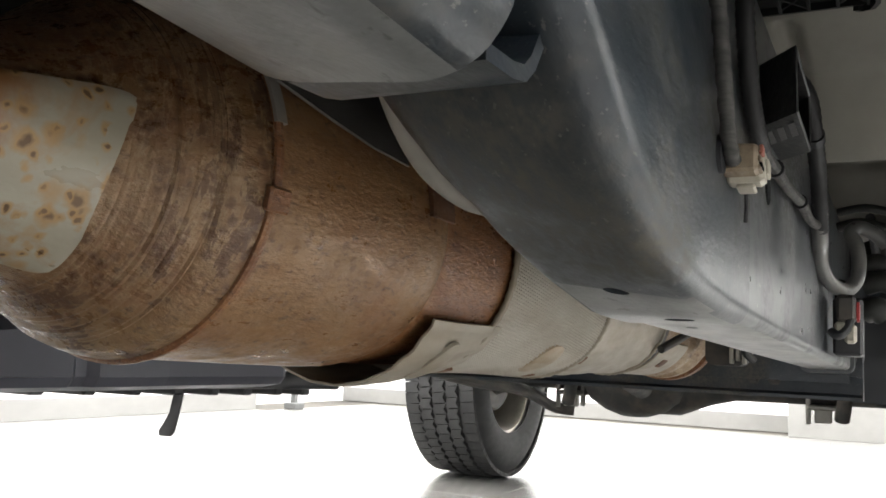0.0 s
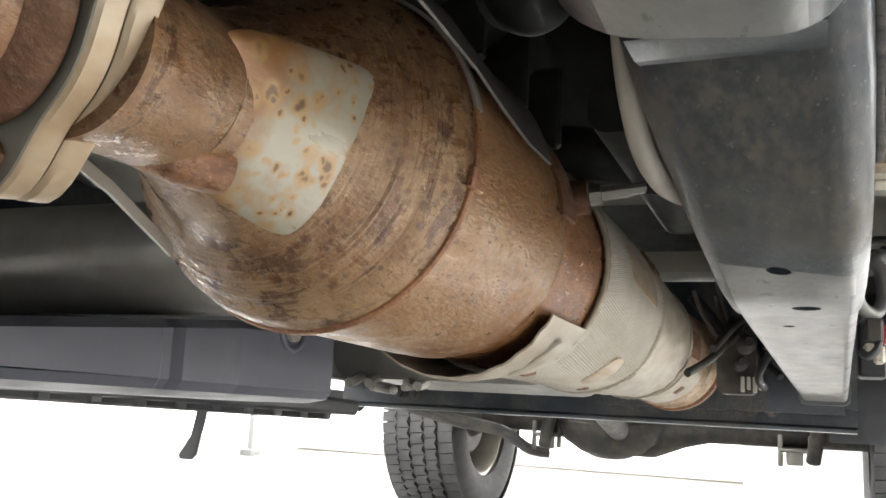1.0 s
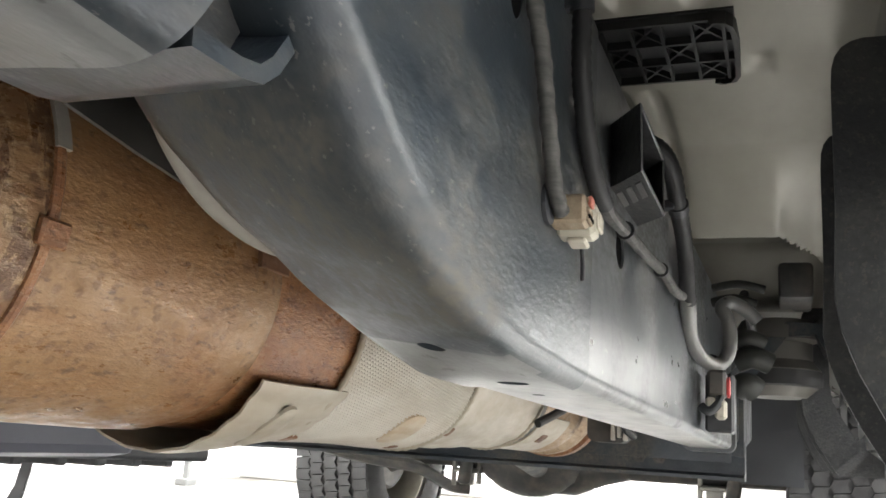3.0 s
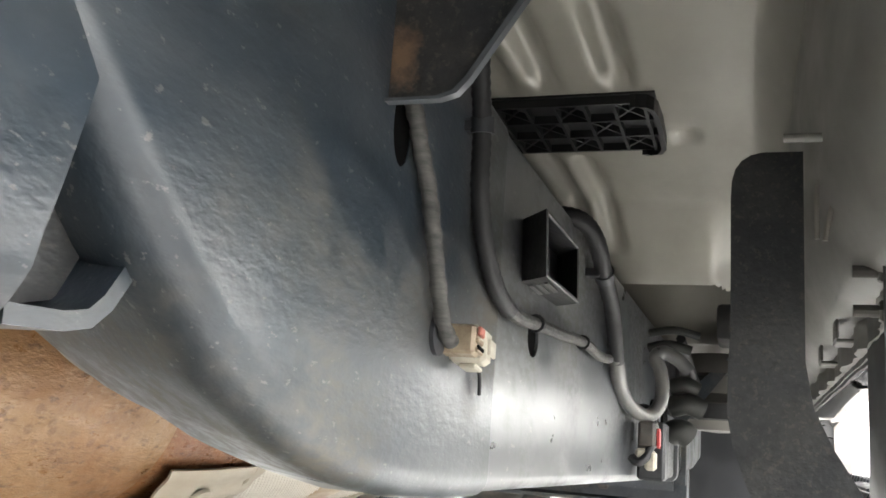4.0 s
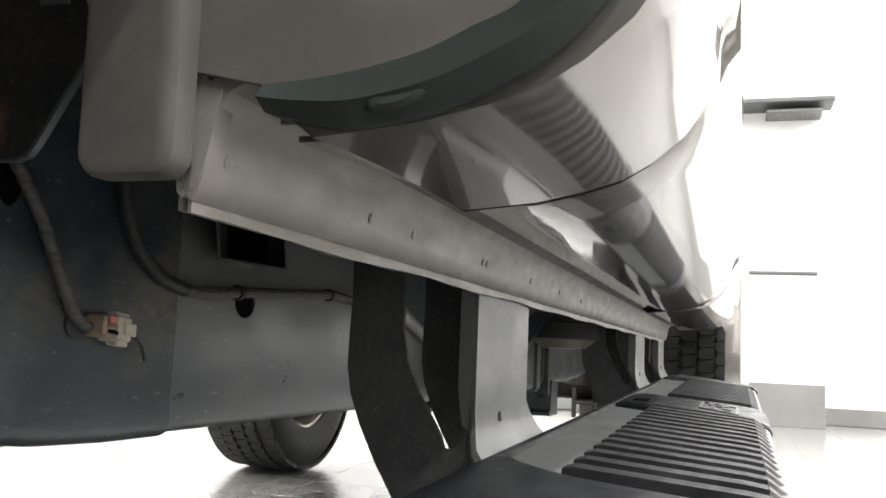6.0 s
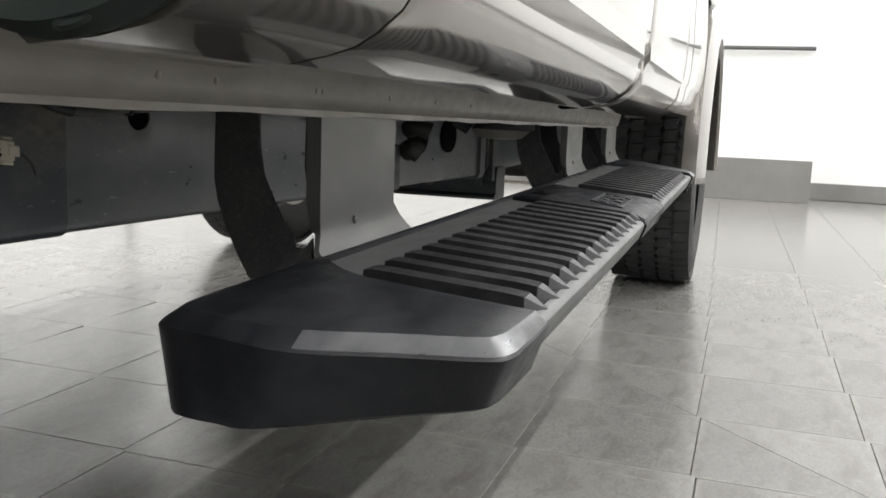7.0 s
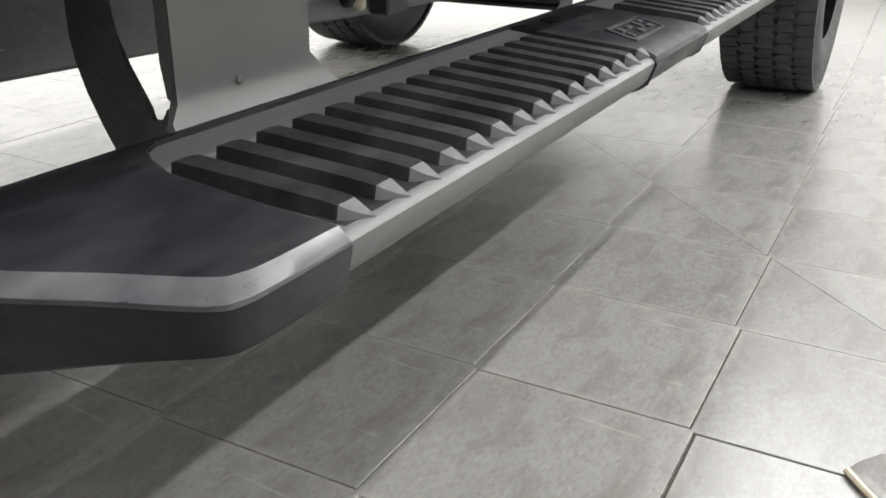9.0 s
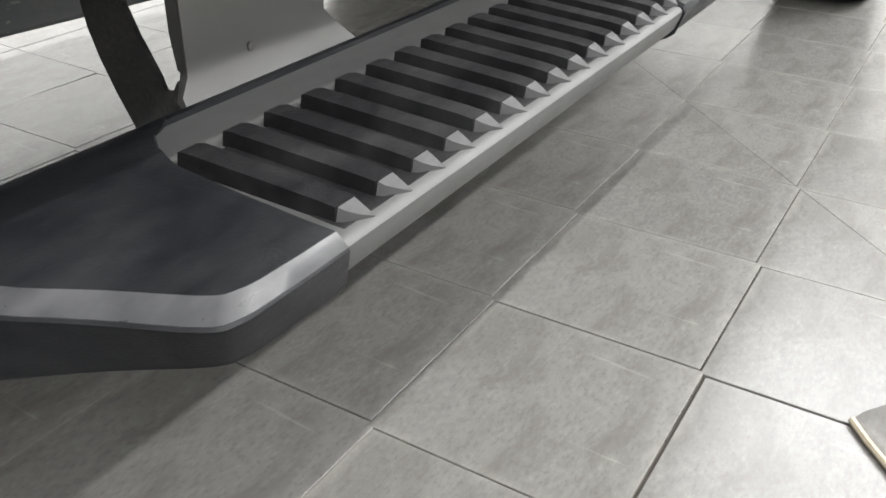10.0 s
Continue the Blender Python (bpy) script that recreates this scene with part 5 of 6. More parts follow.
for y in (0.424, 0.452, 0.484):
    bm = B()
    loft(bm, [[(-0.3066, y, z), (-0.277, y + 0.012, z + 0.004), (-0.277, y + 0.0135, z + 0.004), (-0.3066, y + 0.0015, z)] for z in (0.598, 0.6075)])
    part("channel_web", bm, M_SHIELD_DARK, truck)

for x0, x1, y, z, r in ((-0.393, -0.366, 0.71, 0.656, 0.0024), (-0.3605, -0.334, 0.515, 0.590, 0.0021)):
    bm = B()
    tube(bm, [(x0, y, z), (x1, y, z)], r, 14, 0)
    part("sill_stud", bm, M_SILL, inner)

# plastic grille strip under the floor
bm = B()
z0, z1 = 0.7440, 0.7515
XL, XR, YL = -0.668, -0.476, (0.870, 0.905, 0.940, 0.974)
for y in YL:
    box(bm, (XL, y, z0), (XR - (0.012 if y in (YL[0], YL[-1]) else 0.0), y + 0.003, z1), 0)
CELL = 0.0228
for i in range(9):
    x = XL + CELL * i
    box(bm, (x, YL[0], z0), (x + 0.0024, YL[-1] + 0.003, z1), 0)
for i in range(8):
    x = XL + CELL * i
    for k in range(3):
        ya, yb = YL[k] + 0.003, YL[k + 1]
        if (i + k) % 2:
            for xa, xb in ((x, x + CELL), (x + CELL, x)):
                loft(bm, [[(xa - 0.0012, ya, z0 + 0.0015), (xa + 0.0012, ya, z0 + 0.0015), (xa + 0.0012, ya, z1), (xa - 0.0012, ya, z1)], [(xb - 0.0012, yb, z0 + 0.0015), (xb + 0.0012, yb, z0 + 0.0015), (xb + 0.0012, yb, z1), (xb - 0.0012, yb, z1)]])
rim = [(XR - 0.014, YL[0] - 0.002), (XR - 0.006, YL[0]), (XR - 0.001, YL[0] + 0.007), (XR + 0.001, YL[0] + 0.018), (XR + 0.002, YL[0] + 0.05), (XR + 0.001, YL[-1] - 0.008), (XR - 0.003, YL[-1] + 0.003), (XR - 0.012, YL[-1] + 0.006), (XR - 0.016, YL[-1] + 0.002)]
loft(bm, [[(x, y, z0 - 0.004), (x - 0.004, y, z0 - 0.004), (x - 0.004, y, z1), (x, y, z1)] for x, y in rim])
box(bm, (XL, YL[0] - 0.003, z1 - 0.001), (XR, YL[-1] + 0.005, z1 + 0.004), 0)
part("floor_grille", bm, M_LATTICE, truck, "black plastic lattice strip", smooth=False)

# cab mount bracket on the rail
bm = B()
mount = [(-0.554, 0.6175), (-0.526, 0.6175), (-0.519, 0.6195), (-0.514, 0.625), (-0.462, 0.705), (-0.455, 0.75), (-0.554, 0.75)]
prism(bm, mount, "y", 0.543, 0.547)
mb = part("cab_mount_bracket", bm, M_MOUNT, truck, "black folded cab mount bracket with rust stain")
# Lip in a paler paint than the bracket, its lit rim put into colour.
bm = B()
loft(bm, [[(x, 0.5395, z), (x + 0.0018, 0.5395, z - 0.0013), (x + 0.0018, 0.5440, z - 0.0013), (x, 0.5440, z)] for x, z in mount[:6]])
loft(bm, [[(-0.556, 0.5395, z), (-0.5535, 0.5395, z), (-0.5535, 0.548, z), (-0.556, 0.548, z)] for z in (0.616, 0.68, 0.75)])
part("folded_lip", bm, M_FRAME_WORN, mb, "paler lip round the bracket, its lit rim put into colour")
bm = B()
box(bm, (-0.519, 0.5415, 0.700), (-0.500, 0.5432, 0.7075), 0.0006)
part("slot", bm, M_FRAME_WORN, mb)

# cables on the rail
bm = B()
tube(bm, [(-0.544, 0.552, 0.630), (-0.541, 0.559, 0.618), (-0.541, 0.568, 0.607), (-0.540, 0.579, 0.591), (-0.540, 0.589, 0.574), (-0.540, 0.599, 0.557), (-0.540, 0.611, 0.539), (-0.540, 0.624, 0.532)], 0.0035, 12, 10, 0.0005, 3)
part("taped_cable", bm, M_TAPE, truck, "grey taped cable")
bm = B()
tube(bm, [(-0.53, 0.60, 0.70), (-0.535, 0.625, 0.668), (-0.537, 0.641, 0.642), (-0.538, 0.648, 0.612), (-0.538, 0.664, 0.586), (-0.538, 0.690, 0.569), (-0.538, 0.72, 0.562)], 0.0047, 12, 12, 0.0005, 1)
part("corrugated_cable", bm, M_CABLE, truck, "black corrugated cable sleeve")
bm = B()
tube(bm, [(-0.538, 0.70, 0.566), (-0.538, 0.735, 0.5615), (-0.538, 0.80, 0.566), (-0.537, 0.88, 0.570), (-0.535, 0.96, 0.575), (-0.533, 1.02, 0.572), (-0.53, 1.06, 0.574)], 0.0042, 10, 8)
lower = part("lower_cable", bm, M_TAPE, truck, "grey cable along the rail")
for p in ((-0.538, 0.79, 0.5655), (-0.5355, 0.95, 0.5745)):
    bm = B()
    lathe(bm, p, (0, 1, 0.04), [(-0.0025, 0.006), (0.0025, 0.006)], 12)
    part("cable_tie", bm, M_CABLE, lower)
bm = B()
tube(bm, [(-0.60, 0.915, 0.660), (-0.565, 0.920, 0.6715), (-0.540, 0.932, 0.672), (-0.5295, 0.957, 0.661), (-0.528, 1.00, 0.640), (-0.528, 1.05, 0.622), (-0.529, 1.085, 0.600), (-0.530, 1.115, 0.578)], 0.0072, 12, 10, 0.0006, 1)
part("wiring_loom", bm, M_CABLE, truck, "thick black wiring loom")
bm = B()
lathe(bm, (-0.528, 1.00, 0.640), (0, 0.9, -0.35), [(-0.005, 0.009), (0.005, 0.009)], 14)
box(bm, (-0.55, 0.985, 0.636), (-0.53, 1.0, 0.643), 0.001)
part("loom_clip", bm, M_PLASTIC, truck)
bm = B()
lathe(bm, (-0.537, 0.641, 0.643), (0, 0.15, -1), [(-0.004, 0.0062), (0.004, 0.0062)], 14)
box(bm, (-0.552, 0.637, 0.640), (-0.537, 0.645, 0.646), 0.001)
part("cable_clip", bm, M_PLASTIC, truck)

# ivory connector
bm = B()
box(bm, (-0.548, 0.630, 0.523), (-0.529, 0.643, 0.542), 0.0018)
for k in range(3):
    box(bm, (-0.5295, 0.632, 0.5245 + 0.006 * k), (-0.5275, 0.642, 0.528 + 0.006 * k), 0.0006)
conn = part("connector", bm, M_CONN2, truck, "ivory and brown cable connector")
bm = B()
box(bm, (-0.546, 0.6435, 0.521), (-0.527, 0.658, 0.544), 0.0025)
box(bm, (-0.541, 0.648, 0.5435), (-0.532, 0.661, 0.547), 0.001)
box(bm, (-0.541, 0.648, 0.518), (-0.532, 0.661, 0.5215), 0.001)
box(bm, (-0.5275, 0.648, 0.527), (-0.5255, 0.660, 0.538), 0.0008)
part("connector_cap", bm, M_CONN, conn)
bm = B()
box(bm, (-0.5285, 0.632, 0.535), (-0.5265, 0.640, 0.541), 0.0006)
part("lock_tab", bm, M_RUSTRED, conn)
bm = B()
box(bm, (-0.5285, 0.632, 0.526), (-0.527, 0.642, 0.529), 0.0005)
part("slot", bm, M_HOLE, conn)
for ob in [conn] + list(conn.children):
    for v in ob.data.vertices:
        v.co = Vector((v.co.x, 0.627 + 0.86 * (v.co.y - 0.632), 0.5335 + 0.72 * (v.co.z - 0.533) - 0.1 * (v.co.y - 0.64)))
bm = disc(B(), (-0.5455, 0.618, 0.534), (1, 0, 0), 0.0095, 0.002)
part("connector_base", bm, M_PLASTIC, conn)
bm = B()
tube(bm, [(-0.54, 0.668, 0.528), (-0.541, 0.678, 0.521), (-0.542, 0.683, 0.512)], 0.0011, 6, 4)
part("cable_tail", bm, M_CABLE, conn)

# stamped open box on the rail: a short skewed tube, open towards the side
MOUTH = ((0.722, 0.6225), (0.826, 0.6250), (0.834, 0.5865), (0.730, 0.5845))
ROOT = ((0.775, 0.6300), (0.880, 0.6320), (0.885, 0.5925), (0.780, 0.5905))


def box_ring(x, corners, inset):
    cy, cz = sum(p[0] for p in corners) / 4, sum(p[1] for p in corners) / 4
    return [(x, y + math.copysign(inset, cy - y), z + math.copysign(inset, cz - z)) for y, z in corners]


bm = B()
loft(bm, [box_ring(-0.5475, ROOT, 0.0), box_ring(-0.5200, MOUTH, 0.0), box_ring(-0.5192, MOUTH, 0.0006), box_ring(-0.5192, MOUTH, 0.0022), box_ring(-0.5200, MOUTH, 0.0028), box_ring(-0.5455, ROOT, 0.0028)])
ub = part("open_bracket", bm, M_ARM, truck, "small open square steel bracket", smooth=False)
# Black sheet at the root paints the shade inside the open box.
bm = B()
loft(bm, [box_ring(-0.5452, ROOT, 0.003), box_ring(-0.5445, ROOT, 0.003)])
part("bracket_back", bm, M_HOLE, ub)
bm = B()
for k in range(3):
    f0 = 0.15 + 0.3 * k
    loft(bm, [[(-0.5475 + 0.027 * f, 0.795 - 0.050 * f + dy, 0.5902 - 0.006 * f + dz) for dy in (0.0, 0.03) for dz in (0.0,)] + [(-0.5475 + 0.027 * f, 0.795 - 0.050 * f + dy, 0.5896 - 0.006 * f) for dy in (0.03, 0.0)] for f in (f0, f0 + 0.16)])
part("sticker_bars", bm, M_BELLY, ub)

# valve cluster at the rail's end
bm = B()
tube(bm, [(-0.520 - 0.013 * math.cos(a), 1.25 + 0.02 * math.sin(a), 0.514 + 0.030 * math.sin(a)) for a in (0.9 + 4.4 * i / 20 for i in range(21))], 0.0048, 10, 0)
cl = part("valve_bracket", bm, M_PLASTIC, truck, "black looped bracket with a small valve")
for lo, hi, m in (((-0.522, 1.235, 0.50), (-0.503, 1.275, 0.528), M_AXLE), ((-0.524, 1.232, 0.483), (-0.512, 1.262, 0.499), M_CONN), ((-0.514, 1.234, 0.476), (-0.502, 1.25, 0.497), M_CONN), ((-0.5025, 1.24, 0.500), (-0.499, 1.26, 0.521), M_RED), ((-0.521, 1.236, 0.528), (-0.512, 1.25, 0.541), M_CONN2), ((-0.528, 1.29, 0.465), (-0.497, 1.34, 0.53), M_PLASTIC)):
    bm = B()
    box(bm, lo, hi, 0.003)
    part("valve_piece", bm, m, cl)
bm = B()
tube(bm, [(-0.531, 1.10, 0.592), (-0.531, 1.125, 0.572), (-0.534, 1.18, 0.556), (-0.528, 1.22, 0.541), (-0.514, 1.25, 0.534), (-0.503, 1.265, 0.546), (-0.500, 1.27, 0.567), (-0.503, 1.27, 0.588), (-0.509, 1.27, 0.600), (-0.500, 1.275, 0.607), (-0.484, 1.28, 0.600), (-0.472, 1.285, 0.588)], 0.0078, 16, 8)
part("brake_hose", bm, M_BELLY, truck, "thick grey rubber hose bent in a loop")
for x, z, w, d in ((-0.500, 0.622, 0.050, 0.012), (-0.495, 0.640, 0.060, 0.010), (-0.482, 0.575, 0.030, 0.02), (-0.478, 0.552, 0.036, 0.026), (-0.486, 0.520, 0.02, 0.03)):
    bm = B()
    tube(bm, [(x - w / 2, 1.36, z), (x, 1.355, z + 0.004), (x + w / 2, 1.36, z - 0.002)], d / 2, 12, 4)
    part("brake_pipe", bm, M_GEAR, truck)
# rear cab mount: dished washer, rubber, folded arm
bm = B()
lathe(bm, (-0.452, 1.72, 0.655), (0, 0, -1), [(0, 0.055), (0.012, 0.062), (0.03, 0.062), (0.034, 0.05), (0.06, 0.05), (0.075, 0.062), (0.10, 0.058), (0.115, 0.04), (0.118, 0.0)], 36)
cm = part("rear_cab_mount", bm, M_SHIELD_DARK, truck, "dusty cab mount with a black rubber block")
bm = B()
lathe(bm, (-0.452, 1.72, 0.582), (0, 0, -1), [(0, 0.05), (0.004, 0.064), (0.026, 0.064), (0.03, 0.05)], 36)
part("mount_rubber", bm, M_TYRE, cm)
bm = B()
loft(bm, [[(x, 1.66 + dy, z) for x, z in ((-0.53, 0.56 + dz), (-0.50, 0.545 + dz), (-0.44, 0.625 + dz), (-0.40, 0.63), (-0.385, 0.60), (-0.375, 0.612), (-0.385, 0.645), (-0.44, 0.648))] for dy, dz in ((0, 0), (0.02, 0.004), (0.09, 0.01))])
part("mount_arm", bm, M_FRAME, cm)
rnd = random.Random(5)
for k in range(9):
    bm = B()
    y = 1.5 + 0.11 * k
    x = -0.47 + rnd.uniform(-0.03, 0.05)
    z = 0.60 + rnd.uniform(-0.05, 0.09)
    box(bm, (x, y, z), (x + rnd.uniform(0.02, 0.05), y + rnd.uniform(0.03, 0.1), z + rnd.uniform(0.02, 0.06)), 0.006, 2)
    part("line_clip", bm, rnd.choice((M_AXLE, M_PLASTIC, M_GEAR, M_AXLE)), truck)
bm = B()
tube(bm, [(-0.49, 1.4, 0.64), (-0.48, 1.7, 0.6), (-0.47, 2.0, 0.62), (-0.46, 2.5, 0.66)], 0.006, 8, 6)
part("brake_line", bm, M_CABLE, truck)

# ---- side step ----
def step_bracket(y):
    """Folded bracket: a flat plate facing out, two curved cheeks open in the middle."""
    inside = [(-0.372, 0.408), (-0.386, 0.429), (-0.398, 0.449), (-0.410, 0.473), (-0.4175, 0.494), (-0.4205, 0.512), (-0.420, 0.535), (-0.419, 0.56), (-0.4195, 0.63), (-0.4190, 0.640), (-0.4172, 0.647), (-0.4137, 0.652), (-0.409, 0.655), (-0.403, 0.6565), (-0.3815, 0.6565)]
    mouth = [(-0.3812, 0.575), (-0.3810, 0.540), (-0.377, 0.516), (-0.3680, 0.4965), (-0.3575, 0.479), (-0.3515, 0.469), (-0.349, 0.461), (-0.344, 0.4605), (-0.339, 0.463), (-0.3345, 0.470)]
    cheek = None
    for yy in (y - 0.004, y + 0.149):
        bm = B()
        prism(bm, inside + mouth + [(-0.3335, 0.448), (-0.31, 0.43), (-0.31, 0.408)], "y", yy - 0.002, yy + 0.002)
        ob = part("step_bracket", bm, M_ARM, truck, "black curved flat-steel step bracket", lean=False)
        cheek = cheek or ob
    bm = B()
    prism(bm, [(-0.3330, 0.472), (-0.3330, 0.605), (-0.3420, 0.605), (-0.3420, 0.50), (-0.3385, 0.476)], "y", y - 0.001, y + 0.0015)
    part("plate_flange", bm, M_BRACKET, cheek, "narrow folded flange of the plate", lean=False)
    prof = [(-0.3300, 0.61), (-0.3300, 0.485), (-0.3290, 0.473), (-0.3250, 0.462), (-0.3180, 0.453), (-0.3200, 0.449), (-0.3280, 0.459), (-0.3320, 0.472), (-0.3332, 0.485), (-0.3332, 0.61)]
    rings = []
    for k in range(13):
        yy = y - 0.0005 + 0.151 * k / 12
        rings.append([(x, yy + (0.032 * min(1.0, (0.485 - z) / 0.030) if (k == 12 and z < 0.484) else 0.0) - (0.014 * min(1.0, (0.474 - z) / 0.015) if (k == 0 and z < 0.4735) else 0.0), z) for x, z in prof])
    bm = B()
    loft(bm, rings)
    part("bracket_plate", bm, M_BRACKET, cheek, "plain grey outer plate", lean=False)
    bm = B()
    lathe(bm, (-0.3300, y + 0.062, 0.478), (0.9, 0, 0.1), [(-0.001, 0.0042), (0.0022, 0.0032), (0.003, 0.0)], 10, False)
    part("weld_nub", bm, M_BRACKET, cheek, lean=False)
    for zz, yy in ((0.594, y + 0.02), (0.572, y + 0.02)):
        bm = B()
        hex_bolt(bm, (-0.334, yy, zz), (-1, 0, 0), 0.0065, 0.007)
        lathe(bm, (-0.341, yy, zz), (-1, 0, 0), [(0, 0.0035), (0.014, 0.0035)], 10)
        part("bolt", bm, M_SHIELD_DARK, cheek, lean=False)


for y in (0.7475, 1.72, 2.175):
    step_bracket(y)
bm = B()
tube(bm, [(-0.374, 0.752, 0.612), (-0.374, 0.752, 0.640), (-0.371, 0.752, 0.6455), (-0.366, 0.752, 0.6455), (-0.3645, 0.752, 0.641), (-0.370, 0.752, 0.611)], 0.0014, 8, 5)
part("wire_hook", bm, M_PALE, truck, "bent pale wire hook")

TOP = [(-0.305, 0.452), (-0.3045, 0.458), (-0.301, 0.4605), (-0.15, 0.4478), (-0.1405, 0.4474), (-0.1355, 0.4462), (-0.1328, 0.4432), (-0.1335, 0.4385), (-0.1385, 0.4250), (-0.143, 0.4195), (-0.165, 0.41), (-0.29, 0.405), (-0.305, 0.42)]
bm = B()
loft(bm, [[(x, y, z) for x, z in TOP] for y in (0.653, 0.9, 1.3, 1.7, 2.07)])
step = part("side_step", bm, M_STEP_ALU, truck, "grey metal side step with black ribbed treads", lean=False)


bm = B()
loft(bm, [[(x, y, z) for x, z in ((-0.311, 0.446), (-0.311, 0.460), (-0.309, 0.4630), (-0.304, 0.4628), (-0.3005, 0.4600), (-0.301, 0.446))] for y in (0.695, 0.9, 1.5, 1.9, 2.06)])
part("inner_rim", bm, M_STEP, step, lean=False)


def step_top(x):
    return 0.4635 + (x + 0.325) / 0.175 * -0.016


def cap(sign_y, y_at, name):
    """Moulded end cap: plan outlines from the flat top down to the tucked-in base."""
    top = [(-0.1385, 0.656), (-0.1400, 0.606), (-0.1430, 0.587), (-0.151, 0.575), (-0.188, 0.5505), (-0.227, 0.5235), (-0.262, 0.5145), (-0.288, 0.5165), (-0.2985, 0.526), (-0.303, 0.545), (-0.3045, 0.605), (-0.3045, 0.70)]
    edge = [(-0.1290, 0.656), (-0.1293, 0.600), (-0.1310, 0.575), (-0.140, 0.560), (-0.181, 0.535), (-0.2263, 0.507), (-0.264, 0.5035), (-0.296, 0.506), (-0.3085, 0.516), (-0.314, 0.538), (-0.316, 0.605), (-0.316, 0.70)]
    base = [(-0.140, 0.666), (-0.141, 0.612), (-0.143, 0.588), (-0.151, 0.573), (-0.188, 0.545), (-0.239, 0.5035), (-0.264, 0.5005), (-0.288, 0.5025), (-0.299, 0.513), (-0.304, 0.537), (-0.306, 0.605), (-0.308, 0.70)]
    joint = [(-0.302, 0.698), (-0.300, 0.694), (-0.295, 0.682), (-0.272, 0.664), (-0.25, 0.655), (-0.20, 0.654), (-0.155, 0.655)]
    rings = []
    for a, b, t, z in ((top, top, 0.0, 0.001), (top, edge, 0.0, 0.0), (top, edge, 0.10, -0.0004), (top, edge, 0.90, -0.0066), (top, edge, 1.0, -0.0080), (edge, base, 0.05, -0.0105), (edge, base, 0.94, -0.049), (edge, base, 1.0, -0.052), (edge, base, 1.2, -0.054)):
        pts = [Vector((p[0] + (q[0] - p[0]) * t, p[1] + (q[1] - p[1]) * t, 0)) for p, q in zip(a, b)]
        line = smooth_line(pts, 4) + [Vector((*p, 0)) for p in joint]
        if z > 0.0005:
            line = [Vector((-0.24, 0.63, 0)) + (p - Vector((-0.24, 0.63, 0))) * 0.8 for p in line]
        rings.append([(p.x, y_at + sign_y * (p.y - 0.5), step_top(min(p.x, -0.13)) + 0.0065 + z - 0.003 * max(0.0, (-0.285 - p.x) / 0.02) ** 1.3 + (0.012 * max(0.0, (p.x + 0.30) / 0.16) if z < -0.02 else 0.0)) for p in line])
    bm = B()
    loft(bm, rings)
    body = part(name, bm, M_STEP, step, "black moulded plastic end cap", angle=24, lean=False)
    # Paler strip along the cap: the bevel's highlight put into its colour.
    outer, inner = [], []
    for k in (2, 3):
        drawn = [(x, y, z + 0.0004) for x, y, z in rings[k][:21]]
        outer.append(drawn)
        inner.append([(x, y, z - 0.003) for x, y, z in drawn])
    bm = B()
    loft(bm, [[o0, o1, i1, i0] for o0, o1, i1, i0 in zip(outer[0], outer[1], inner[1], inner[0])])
    part("worn_bevel", bm, M_SHEEN, body, "smooth grey bevel with its highlight put into the colour", angle=50, lean=False)
    return body


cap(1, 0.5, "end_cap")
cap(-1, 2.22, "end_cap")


def tread(y, slant):
    """One rubber tread bar, worn grey at its bevelled toe."""
    L, R = -0.2575, -0.1490
    rings = []
    for x, w, hgt in ((L, 0.0095, 0.001), (L + 0.0012, 0.0105, 0.0088), (L + 0.007, 0.0116, 0.0105), (R - 0.012, 0.0116, 0.0105), (R, 0.0114, 0.0098)):
        yc = y + slant * (x - L) / (R - L)
        z = step_top(x)
        rings.append([(x, yc - w, z - 0.002), (x, yc - w * 0.86, z + hgt), (x, yc + w * 0.62, z + hgt), (x, yc + w, z - 0.002)])
    bm = B()
    loft(bm, rings)
    t = part("tread_bar", bm, M_TREAD, step, lean=False)
    rings = []
    for x, a, b, hgt in ((R + 0.0005, -1.0, 0.95, 0.0095), (R + 0.004, -0.8, 0.93, 0.0075), (R + 0.008, -0.15, 0.9, 0.0042), (R + 0.012, 0.7, 0.88, 0.0008)):
        yc = y + slant * (x - L) / (R - L)
        z, w = step_top(x), 0.0112
        rings.append([(x, yc + a * w, z - 0.002), (x, yc + (a + 0.13 * (b - a)) * w, z + hgt), (x, yc + (b - 0.18 * (b - a)) * w, z + hgt), (x, yc + b * w, z - 0.002)])
    bm = B()
    loft(bm, rings)
    part("tread_toe", bm, M_TOE, t, lean=False)


for i in range(15):
    tread(0.6725 + 0.0375 * i, 0.008)
for i in range(15):
    tread(1.455 + 0.0375 * i, 0.004)
for ya, yb in ((0.668, 1.212), (1.42, 2.03)):
    bm = B()
    box(bm, (-0.252, ya, -0.001), (-0.1415, yb, 0.0012), 0.0005)
    for v in bm.verts:
        v.co.z += step_top(v.co.x)
    part("tread_mat", bm, M_TREAD, step, lean=False)
# smooth pad with a raised badge between the treads
bm = B()
padline = [(-0.3005, 0.455), (-0.299, 0.4640), (-0.285, 0.4665), (-0.165, 0.4565), (-0.144, 0.4535), (-0.133, 0.4490), (-0.1300, 0.4440), (-0.1375, 0.4230), (-0.145, 0.4170), (-0.16, 0.410), (-0.17, 0.42), (-0.30, 0.44)]
